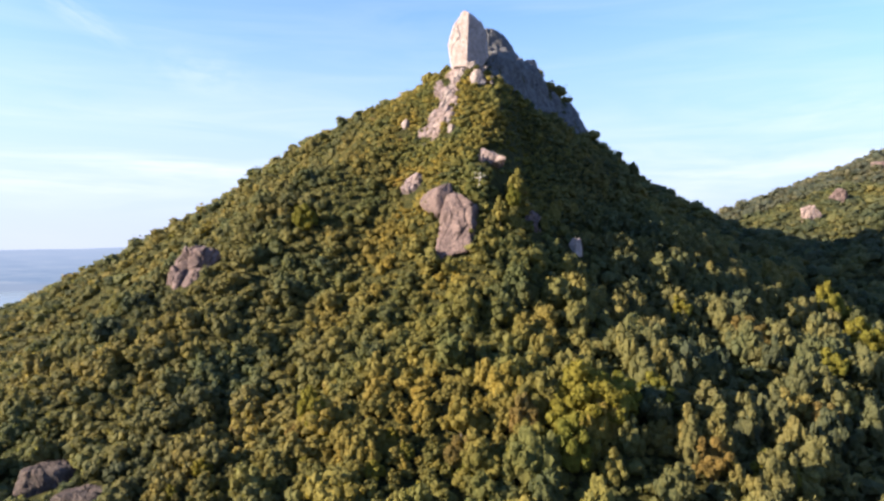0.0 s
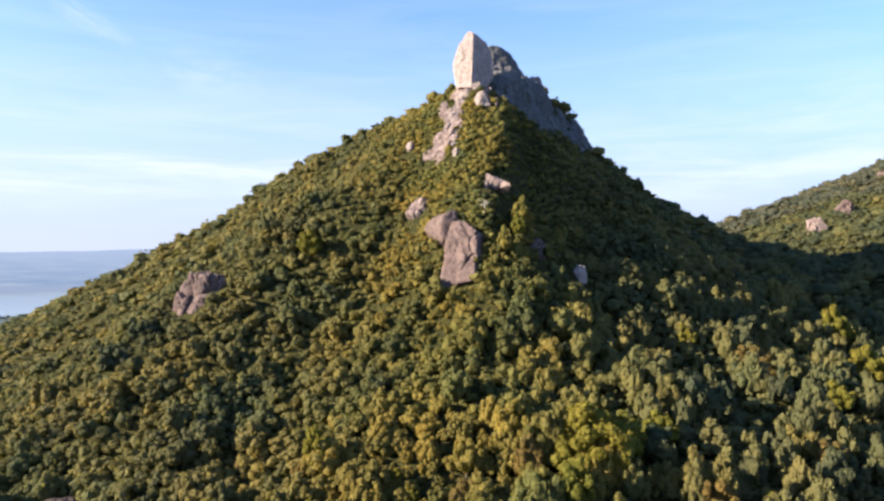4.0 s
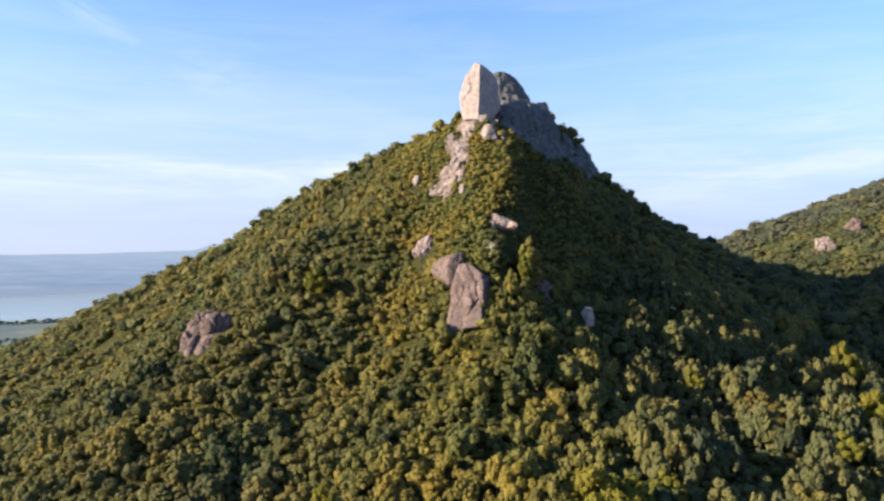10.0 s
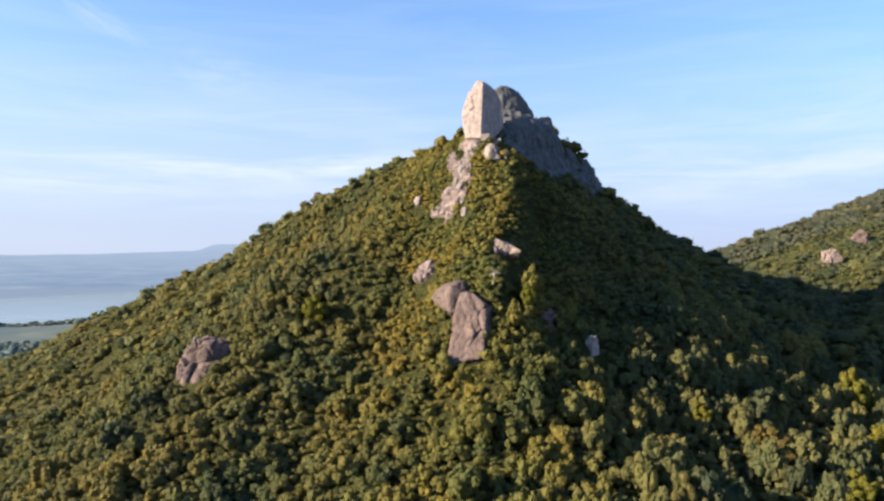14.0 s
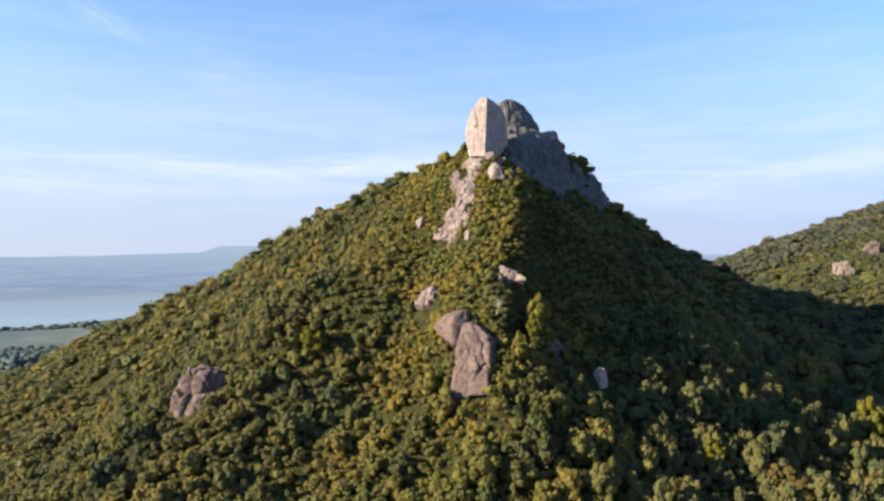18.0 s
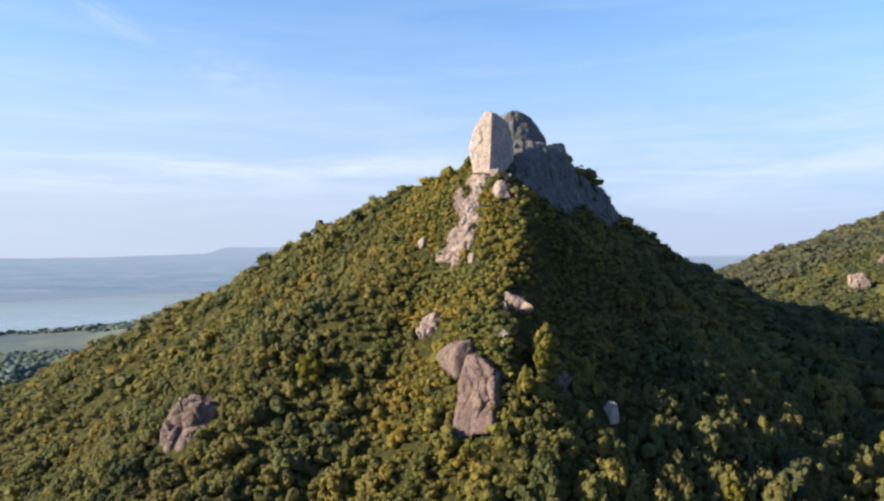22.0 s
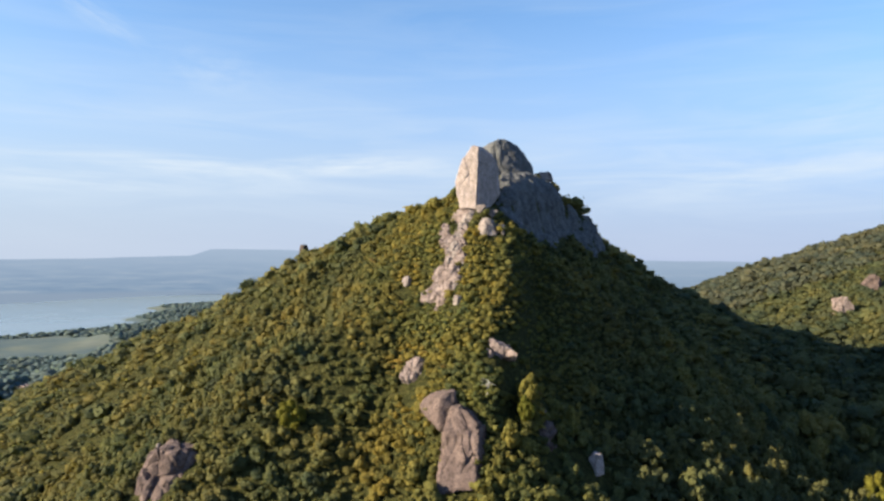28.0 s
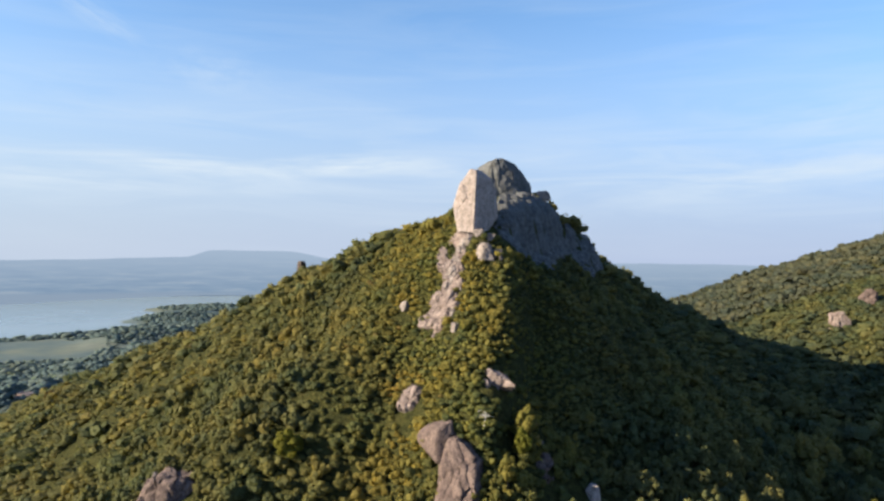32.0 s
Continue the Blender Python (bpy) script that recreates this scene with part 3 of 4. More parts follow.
def outcrop(name, label, cx, cy, rx, ry, turn, lift, seed, mat, step=0.8, edge=0.25, size=4.0, tall=1.6, rough=0.9, ragged=0.3, sink=1.2, clear=0.7, flat=False, ribs=0.0):
    """Bare rock that breaks out of the slope: stands lift metres proud, with a ragged outline and broken faces."""
    nu, nv = int(2.6 * rx / step) + 2, int(2.6 * ry / step) + 2
    U, V = np.meshgrid(np.linspace(-1.3, 1.3, nu), np.linspace(-1.3, 1.3, nv))
    c, sn = math.cos(radians(turn)), math.sin(radians(turn))
    X, Y = cx + U * rx * c - V * ry * sn, cy + U * rx * sn + V * ry * c
    Z = land(X, Y)
    gx, gy = (land(X + 3, Y) - land(X - 3, Y)) / 6, (land(X, Y + 3) - land(X, Y - 3)) / 6
    verts, inside = [], []
    for x, y, z, u, v, a, b in zip(X.ravel(), Y.ravel(), Z.ravel(), U.ravel(), V.ravel(), gx.ravel(), gy.ravel()):
        nrm = Vector((-a, -b, 1)).normalized()
        q = Vector((x, y, z))
        d = 1 - math.hypot(u, v) + ragged * (noise.noise(q / (0.5 * max(rx, ry)) + Vector((seed, 0, 0))) * 1.1 + noise.noise(q / 2.5) * 0.4)
        e = min(1.0, max(0.0, d / edge))
        e = e * e * (3 - 2 * e)
        h = lift * e - sink * (1 - e) + (blocks(q, size, tall, seed) + 0.35 * blocks(q, size * 0.35, tall, seed + 3) + 0.25 * noise.noise(q * 0.9)) * rough * 0.6 * e
        h += ribs * e * (noise.noise(Vector((x / 7, y / 7, z / 34 + seed))) + 0.5 * noise.noise(Vector((x / 2.6, y / 2.6, z / 16))))
        verts.append(q + nrm * h)
        inside.append(d > -0.25)
    faces = []
    for j in range(nv - 1):
        for i in range(nu - 1):
            k = j * nu + i
            if inside[k] or inside[k + 1] or inside[k + nu] or inside[k + nu + 1]:
                faces.append((k, k + 1, k + nu + 1, k + nu))
    ROCKS.append((cx, cy, rx * clear, ry * clear, turn))
    ob = new(name, obj_mesh(name, verts, faces, mat, not flat))
    return tagged(ob, label, "rock")


def angular(name, label, x, y, size, seed, mat, lift=0.0, turn=0.0, face=(0.0, 0.0), crack=0.7, clear=0.8, rough=0.035, round_=48):
    """A broken block with flat faces, set into the slope. face: plan direction of its one large face."""
    rng = np.random.RandomState(seed)
    planes = [(0, 0, -1, 1.0), (rng.uniform(-0.3, 0.3), rng.uniform(-0.3, 0.1), 1, rng.uniform(0.8, 0.95))]
    if face != (0.0, 0.0):
        planes.append((face[0], face[1], rng.uniform(0.0, 0.35), 0.62))
    for k in range(11):
        n = rng.normal(size=3)
        n[2] *= 0.55
        planes.append((*n, rng.uniform(0.78, 1.02)))
    return rock(x, y, float(land(x, y)) - EYE + lift, size, label, planes, seed, turn, mat=mat, clear=clear, name=name, rough=rough, round_=round_, res=44, crack=crack)


# the summit: a tall split block, a rounder one behind it, and the cliffs under them
rock(14, 362, 115, (1, 1, 1), "tall pale granite block standing on the summit",
     [(-0.406, -0.906, 0.123, 6.24), (0.70, -0.711, 0.058, 4.37), (-0.985, 0, -0.17, 10.9), (-0.958, 0, 0.287, 9.5), (-0.826, 0, 0.563, 10.9), (-0.085, 0, 0.996, 15.1), (0.62, -0.3, 0.72, 11.6), (0.879, 0, 0.477, 11.6), (0.999, 0, 0.04, 11.1),
      (0.832, 0, -0.555, 13.4), (-0.08, 0, -1, 15.6), (-0.3, 1, 0.1, 9), (0.7, 1, 0.1, 10), (0.15, -0.75, 0.65, 13.2)], 3, 0, name="summit_rock", mat=M_ROCK_PALE, rough=0.02, round_=80, res=110, clear=8, crack=1.0, lumps=0.6)
rock(11, 361, 91, (1, 1, 1), "broad granite plinth under the summit block",
     [(-0.7, -0.6, 0.3, 8.0), (0.2, -0.9, 0.35, 7.6), (0.85, -0.4, 0.3, 11), (-0.95, 0.1, 0.3, 9.0), (0, 0, 1, 8.6), (0, 1, 0, 9), (0, 0, -1, 14), (-0.4, -0.5, 0.75, 9.6), (0.3, -0.6, 0.75, 9.8)], 7, 0, name="ledge", mat=M_ROCK_PINK, rough=0.04, round_=24, res=64, clear=7, crack=1.0)
rock(36, 442, 130, (1, 1, 1), "rounded granite boulder behind the summit block, shade in its colour",
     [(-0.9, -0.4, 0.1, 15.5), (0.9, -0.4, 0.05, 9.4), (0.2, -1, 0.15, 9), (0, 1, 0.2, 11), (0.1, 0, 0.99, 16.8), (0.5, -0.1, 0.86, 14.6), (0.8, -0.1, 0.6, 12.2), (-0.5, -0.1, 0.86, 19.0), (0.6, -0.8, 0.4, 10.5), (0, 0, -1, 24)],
     5, 0, name="summit_rock", mat=M_ROCK_SHADED, rough=0.022, round_=22, res=64, clear=10, crack=0.7)
outcrop("cliff", "tall shaded granite cliff below the summit rocks, ribbed and streaked", 46, 404, 17, 44, -28, 1.2, 110, M_ROCK_SHADED, 0.7, 0.2, 11, 3.2, 2.0, 0.25, 1.5, 0.85, ribs=2.2)
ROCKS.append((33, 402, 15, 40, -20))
outcrop("cliff", "dark granite shoulder of the ridge in shade", 82, 444, 11, 20, -35, 1.2, 170, M_ROCK_SHADED, 0.8, 0.25, 10, 3.0, 1.8, 0.3, 1.5, 0.85, ribs=2.0)
outcrop("cliff", "smooth granite face above the shaded gully", 33, 368, 9, 11, -28, 1.0, 171, M_ROCK_SHADED, 0.6, 0.3, 7, 2.5, 1.2, 0.3, 1.2, 0.8, ribs=1.2)
for k, (x, y, rx, ry, turn, lift, mat) in enumerate(((8, 352, 4, 5, -30, 1.6, M_ROCK), (5, 345, 3.6, 6, -25, 1.6, M_ROCK), (2.8, 337, 3.8, 7, -18, 1.6, M_ROCK), (-1, 350, 3.4, 8, 4, 1.6, M_ROCK_PINK), (6.2, 330, 1.8, 4, -5, 1.2, M_ROCK), (3.4, 321, 1.5, 3.5, 0, 1.2, M_ROCK))):
    outcrop("rock_slab", "pinkish granite band beside the pale streak" if mat is M_ROCK_PINK else "pale streaked granite below the summit block", x, y, rx, ry, turn, lift, 60 + k, mat, 0.42, 0.3, 3.4, 1.8, 1.5, 0.5, 1.0, 0.7, True)
outcrop("rock_slab", "long pinkish granite scar running down the ridge", 3.6, 338, 5.5, 15, -18, 1.6, 72, M_ROCK_PINK, 0.5, 0.3, 4.2, 1.8, 1.4, 0.6, 1.0, 0.45, True)
outcrop("rock_slab", "broad pinkish granite slab among shrubs", -1.2, 327, 8.5, 12, -22, 1.7, 70, M_ROCK_PINK, 0.45, 0.3, 4.2, 1.8, 1.3, 0.55, 1.0, 0.6, True)
for k, (x, y, sx, sy, sz) in enumerate(((20, 346, 1.5, 1.8, 2.4), (22.5, 343, 1.3, 1.8, 2.0), (24.8, 341, 1.2, 2, 2.0))):
    angular("ridge_rock", "pale weathered rock along the ridge crest", x, y, (sx, sy, sz), 80 + k, M_ROCK, 0.7, 0, (-0.8, -0.5), 0.8)
for k, (x, y, sx, sy, sz) in enumerate(((9.5, 352.5, 2.6, 2.6, 2.6), (15.5, 351.5, 2.8, 2.2, 2.0), (20, 353, 2.2, 2.4, 2.4))):
    angular("ledge", "pale granite ledge at the foot of the summit block", x, y, (sx, sy, sz), 90 + k, M_ROCK, 0.2, 0, (-0.3, -0.9), 0.8)
rock(18, 342, 90.5, (3.2, 3, 4.2), "pointed pale boulder under the summit", [(-1, -0.4, 0.5, 0.8), (1, -0.4, 0.6, 0.8), (0, -1, 0.4, 0.8), (0, 1, 0.4, 1), (0, 0, -1, 1), (0, 0, 1, 1)], 15, 10, clear=0.8, rough=0.06, name="boulder")
rock(57, 443, float(land(57, 443)) - EYE + 1.2, (4.6, 3.5, 2.8), "sunlit pale boulder on the ridge crest", ROUND, 16, 10, clear=0.8, rough=0.07, name="boulder")
# outcrops on the slope
rock(8, 264, 13, (1, 1, 1), "pinkish granite slab on the forested ridge",
     [(-0.40, -0.80, 0.45, 6.5), (0.98, -0.15, 0.05, 6.6), (-0.93, -0.15, 0.22, 8.2), (-0.3, -0.1, 1, 13.2), (0.15, -0.4, -0.9, 15.5), (0, 1, 0, 12), (0, 0, -1, 16), (0.75, -0.6, 0.3, 7.6), (0.62, -0.1, 0.78, 8.8)],
     21, 0, mat=M_ROCK_RED, name="outcrop", rough=0.042, round_=40, res=84, clear=5.4, crack=0.85)
rock(-0.5, 272, 22, (1, 1, 1), "rounded reddish boulder beside the granite slab",
     [(-0.8, -0.5, 0.2, 4.2), (0.3, -0.9, 0.3, 4.5), (-0.3, 0, 1, 6.5), (-0.75, -0.3, 0.7, 5.6), (1, 0, 0.1, 5), (0, 1, 0, 7), (0, -0.4, -1, 7), (-0.7, -0.2, -0.5, 5.5)],
     22, 0, mat=M_ROCK_RED, name="outcrop", rough=0.03, round_=12, res=48, clear=3.8, crack=0.4)
ROCKS.append((6, 257, 4.5, 4, 0))
ROCKS.append((49, 272, 5, 4, 0))
for k, (x, y, sx, sy, sz) in enumerate(((18.5, 287, 2.9, 3, 4), (21.3, 288, 2.8, 3.2, 3.6), (16, 284.5, 1.8, 2, 3.4))):
    angular("outcrop", "weathered grey granite boulder on the ridge", x, y, (sx, sy, sz), 150 + k, M_ROCK_PINK, -1.6, 0, (-0.6, -0.7), 1.1, 1.2, 0.07)
outcrop("outcrop", "small pinkish rock in the scrub", -13, 298, 5.4, 4.6, -10, 2.0, 160, M_ROCK_PINK, 0.45, 0.3, 3.2, 1.8, 1.3, 0.45, 1.0, 1.0, True)
rock(54, 274.5, float(land(54, 274.5)) - EYE + 2.2, (2.0, 2.2, 3.8), "small pale rock face under the trees", ROUND, 161, 20, mat=M_ROCK_PALE, clear=1.4, name="outcrop", rough=0.07, crack=1.2)
outcrop("outcrop", "shaded pinkish rock between the trees", 36, 273, 2.6, 6, 8, 1.8, 29, M_ROCK_RED, 0.45, 0.35, 2.6, 1.8, 1.6, 0.6, 1.0, 0.5, True)
rock(-104, 287, -6.5, (1, 1, 1), "reddish rounded outcrop on the wooded slope",
     [(-0.95, -0.25, 0.30, 9.0), (-0.35, -0.85, 0.45, 7.5), (0.45, -0.8, 0.4, 9.5), (0.8, 0, 0.6, 16), (0.05, -0.1, 1, 10.0), (0, 1, 0, 10), (0, 0, -1, 14), (-0.65, -0.2, 0.75, 8.8)],
     26, 0, mat=M_ROCK_RED, name="outcrop", rough=0.05, round_=20, res=60, clear=12, crack=1.1)
rock(-108.5, 289, 4.0, (0.7, 0.8, 0.9), "small white boulder on top of the outcrop", ROUND, 42, 0, name="boulder", clear=0.5, res=14)
angular("outcrop", "small pale rocks on the wooded slope", -18, 336, (1.8, 2.4, 2.8), 162, M_ROCK, 1.0, 0, (-0.5, -0.8), 0.9, 1.3)
angular("outcrop", "small pale rock in the scrub", 4, 311, (1.3, 2, 2.2), 163, M_ROCK, 1.0, 0, (-0.5, -0.8), 0.9, 1.3)
rock(-109.5, 190, -61.5, (7.5, 5.5, 4), "dark reddish boulder between the trees", ROUND, 27, 10, mat=M_ROCK_BROWN, name="boulder", rough=0.05, clear=1.1)
rock(-93, 178, -64.8, (8.5, 5.5, 4.5), "dark reddish rock between the trees", ROUND, 28, -10, mat=M_ROCK_BROWN, name="boulder", rough=0.05, clear=1.1)
angular("outcrop", "pinkish bare rock face on the far hill", 328, 614, (4.0, 5, 9), 31, M_ROCK_PINK, 4.5, 0, (-0.4, -0.9), 1.3, 0.6, 0.08, 14)
angular("outcrop", "greyish bare rock face on the far hill", 375, 642, (6, 6, 7.5), 32, M_ROCK_RED, 5.5, 0, (-0.3, -0.9), 1.3, 0.6, 0.08, 14)
outcrop("outcrop", "pale bare rock on the far hill", 464, 722, 7, 12, 0, 6, 33, M_ROCK_RED, 1.2, 0.4, 5, 1, 1.0, 0.4)
outcrop("outcrop", "reddish bare rock on the low wooded spur", -520, 868, 12, 9, 20, 7, 34, M_ROCK_PINK, 1.2, 0.4, 5, 1, 1.0, 0.4)
rock(-97, 486, 79, (2.2, 2.6, 5.0), "square boulder with a flat top on the ridge crest", BLOCK, 41, 35, mat=M_ROCK_BROWN, clear=3.6, rough=0.05, name="boulder")

# ---- trees ----
def lump_unit(level):
    bm = bmesh.new()
    bmesh.ops.create_icosphere(bm, subdivisions=level, radius=1)
    v = np.array([p.co[:] for p in bm.verts])
    f = np.array([[q.index for q in t.verts] for t in bm.faces])
    bm.free()
    return v, f


LUMPS = {1: lump_unit(1), 2: lump_unit(2)}


def crown_template(seed, level, sprays, spray, lobes=0.32, freq=2.0, clumps=7):
    """A crown of unit size (about 1 wide and 1 high, base at 0): rounded clumps of foliage round a dome, hung with leaf sprays.
    Returns vertices, triangles and a shift of tint for each vertex."""
    rng = np.random.RandomState(seed)
    off = Vector(rng.uniform(-40, 40, 3))

    def reach(d):
        q = Vector(d) * freq + off
        return 1 + lobes * (noise.noise(q) + 0.5 * noise.noise(q * 2.1))

    form = np.array([0.46, 0.46, 0.42])
    mid = np.array([0, 0, 0.5])
    uv, uf = LUMPS[level]
    balls = [(mid - np.array([0, 0, 0.06]), 0.30)]
    for k in range(clumps):
        up = 1 - 1.45 * (k + 0.5) / clumps + rng.uniform(-0.12, 0.12)
        up = min(0.98, max(-0.6, up))
        a = 2.4 * k + rng.uniform(-0.5, 0.5)
        d = np.array([math.cos(a) * math.sqrt(1 - up * up), math.sin(a) * math.sqrt(1 - up * up), up])
        size = rng.uniform(0.75, 1.25) * 0.54 / math.sqrt(clumps)
        balls.append((mid + d * form * (reach(d) - 0.8 * size / 0.46), size))
    V, F, T, n = [], [], [], 0
    for c, size in balls:
        bumpy = np.array([1 + 0.55 * noise.noise(Vector(d) * 1.5 + Vector(c) * 9 + off) + 0.45 * noise.noise(Vector(d) * 3.7 + Vector(c) * 23 + off) for d in uv])
        V.append(c + uv * bumpy[:, None] * size * np.array([1, 1, 0.88]))
        heart = V[-1][uf].mean(1)
        seen = heart[:, 2] > 0.16
        for o, r in balls:
            if o is not c:
                seen &= np.linalg.norm((heart - o) / np.array([1, 1, 0.88]), axis=1) > 0.8 * r
        F.append(uf[seen] + n)
        T.append(np.full(len(uv), rng.normal(0, 0.05)))
        n += len(uv)
    for k in range(sprays):
        for attempt in range(4):
            c, size = balls[rng.randint(1, len(balls))]
            d = rng.normal(size=3)
            d[2] = d[2] * 0.9 + 0.3
            d = d / np.linalg.norm(d) + 0.5 * (c - mid) / 0.46
            d /= np.linalg.norm(d)
            p = c + d * size * rng.uniform(0.85, 1.32) * np.array([1, 1, 0.88])
            if all(np.linalg.norm(p - o) > r * 0.95 for o, r in balls if o is not c):
                break
        nrm = d + np.array([0, 0, 0.12]) + rng.normal(size=3) * 0.42
        nrm /= np.linalg.norm(nrm)
        t = np.cross(nrm, rng.normal(size=3))
        t /= np.linalg.norm(t)
        b = np.cross(nrm, t)
        w = spray * rng.uniform(0.6, 1.4)
        V.append(np.array([p - t * w, p + b * w * 0.75 - nrm * w * 0.3, p + t * w * 0.9, p - b * w * 0.75 - nrm * w * 0.25]))
        F.append(np.array([[0, 1, 2], [0, 2, 3]]) + n)
        T.append(np.full(4, rng.normal(0.02, 0.06)))
        n += 4
    return np.concatenate(V), np.concatenate(F), np.concatenate(T)


MID = [crown_template(100 + k, 1, 58, 0.082, 0.5, 2.0, 5) for k in range(14)]
BIG = [crown_template(130 + k, 2, 200, 0.052, 0.5, 2.4, 14) for k in range(8)]
FAR = [crown_template(150 + k, 1, 18, 0.12, 0.4, 2.0, 2) for k in range(8)]
LOW = [crown_template(200 + k, 1, 12, 0.13, 0.4, 2.0, 1) for k in range(6)]


def forest(name, xs, ys, zs, widths, heights, tints, templates, label, seed, leaves=M_LEAF):
    """Many crowns in one mesh."""
    rng = np.random.RandomState(seed)
    pick = rng.randint(0, len(templates), len(xs))
    turn = rng.uniform(0, 2 * math.pi, len(xs))
    VV, FF, TT, n = [], [], [], 0
    for k, (tv, tf, tt) in enumerate(templates):
        s = np.where(pick == k)[0]
        if not len(s):
            continue
        c, sn = np.cos(turn[s])[:, None], np.sin(turn[s])[:, None]
        w, h = widths[s][:, None], heights[s][:, None]
        x = (tv[:, 0] * c - tv[:, 1] * sn) * w + xs[s][:, None]
        y = (tv[:, 0] * sn + tv[:, 1] * c) * w + ys[s][:, None]
        z = tv[:, 2] * h + zs[s][:, None]
        VV.append(np.stack([x, y, z], -1).reshape(-1, 3))
        FF.append((tf[None] + (np.arange(len(s)) * len(tv))[:, None, None]).reshape(-1, 3) + n)
        TT.append(np.clip(tints[s][:, None] + tt[None], 0, 1).ravel())
        n += len(s) * len(tv)
    V, F, T = np.concatenate(VV), np.concatenate(FF), np.concatenate(TT)
    me = bpy.data.meshes.new(name)
    me.vertices.add(len(V))
    me.vertices.foreach_set("co", V.astype(np.float32).ravel())
    me.loops.add(F.size)
    me.loops.foreach_set("vertex_index", F.astype(np.int32).ravel())
    me.polygons.add(len(F))
    me.polygons.foreach_set("loop_start", np.arange(0, F.size, 3, dtype=np.int32))
    me.polygons.foreach_set("use_smooth", np.full(len(F), templates is LOW))
    a = me.attributes.new("tint", "FLOAT", "POINT")
    a.data.foreach_set("value", T.astype(np.float32))
    me.materials.append(leaves)
    me.update(calc_edges=True)
    return tagged(new(name, me), label, "forest", kind="stuff")


def scatter(x0, x1, y0, y1, step, seed, deep=0.87):
    rng = np.random.RandomState(seed)
    X, Y = np.meshgrid(np.arange(x0, x1, step), np.arange(y0, y1, step * deep))
    X = X + (np.arange(X.shape[0]) % 2)[:, None] * step / 2
    X, Y = X.ravel(), Y.ravel()
    return X + rng.uniform(-0.42, 0.42, len(X)) * step, Y + rng.uniform(-0.42, 0.42, len(X)) * step * deep


def off_rocks(x, y):
    ok = np.ones(len(x), bool)
    for rx, ry, ra, rb, turn in ROCKS:
        ry, rb = ry - 2.0, rb + 2.0         # nothing tall close below a rock face
        c, sn = math.cos(radians(turn)), math.sin(radians(turn))
        u, v = (x - rx) * c + (y - ry) * sn, -(x - rx) * sn + (y - ry) * c
        ok &= np.hypot(u / ra, v / rb) > 1
    return ok


def mountain_trees():
    """Where trees stand on the mountain: x, y, height of the ground, crown width, tree height, tint."""
    x, y = scatter(-420, 420, 60, 700, 3.8, 1, 0.62)
    rng = np.random.RandomState(2)
    z = land(x, y) - EYE
    low = np.clip((25 - z) / 60, 0, 1) * np.clip((x + 5) / 50, 0, 1)       # taller wood in the hollow on the right
    keep = off_rocks(x, y) & (z > -165) & (rng.uniform(size=len(x)) > 0.84 * low)
    x, y, z, low = x[keep], y[keep], z[keep], low[keep]
    w = rng.lognormal(math.log(4.4), 0.38, len(x)) * (1 + 0.30 * low)
    r = np.hypot(x - TOP.x, y - TOP.y)
    w *= np.clip(0.3 + r / 140, 0.3, 1) * (1 - 0.14 * (1 - low))
    w = np.minimum(w, np.where((x > 12) & (x < 64) & (y > 250) & (y < 292), 4.5, 10.5))
    wall = ((x > 23) & (x < 52) & (y > 286) & (y < 365)) | ((x > 16) & (x < 27) & (y > 262) & (y < 290))                # bare rock wall: few and small
    gone = (wall & (rng.uniform(size=len(x)) < 0.2)) | (rng.uniform(size=len(x)) < 0.04)
    w *= np.where(wall, 0.8, 1)
    x, y, z, w, low, r = (a[~gone] for a in (x, y, z, w, low, r))
    h = np.minimum(w * rng.uniform(0.75, 1.3, len(x)) * (1 + 0.75 * low), 15 + 2 * low)
    t = np.clip(0.43 + 0.24 * waves(x, y, 55, 8) - 0.1 * low + rng.normal(0, 0.14, len(x)), 0, 0.97)
    t = np.clip(t - 0.25 * np.clip((x - 150) / 80, 0, 1) * np.clip((y - 400) / 80, 0, 1), 0.05, 0.97)
    return x, y, z, w, h, t


# limbs and trunks
def tube(bm, path, radii, sides=6):
    rings = []
    for k, (p, r) in enumerate(zip(path, radii)):
        p = Vector(p)
        t = (Vector(path[min(k + 1, len(path) - 1)]) - Vector(path[max(k - 1, 0)])).normalized()
        a = t.orthogonal().normalized()
        b = t.cross(a)
        rings.append([bm.verts.new(p + (a * math.cos(2 * math.pi * i / sides) + b * math.sin(2 * math.pi * i / sides)) * r) for i in range(sides)])
    for q0, q1 in zip(rings, rings[1:]):
        for i in range(sides):
            bm.faces.new((q0[i], q0[(i + 1) % sides], q1[(i + 1) % sides], q1[i]))
    bm.faces.new(rings[-1])


def part(name, bm, mat, parent, label=""):
    me = bpy.data.meshes.new(name)
    bm.to_mesh(me)
    bm.free()
    me.materials.append(mat)
    ob = new(name, me)
    ob.parent = parent
    if label:
        tagged(ob, label)
    return ob


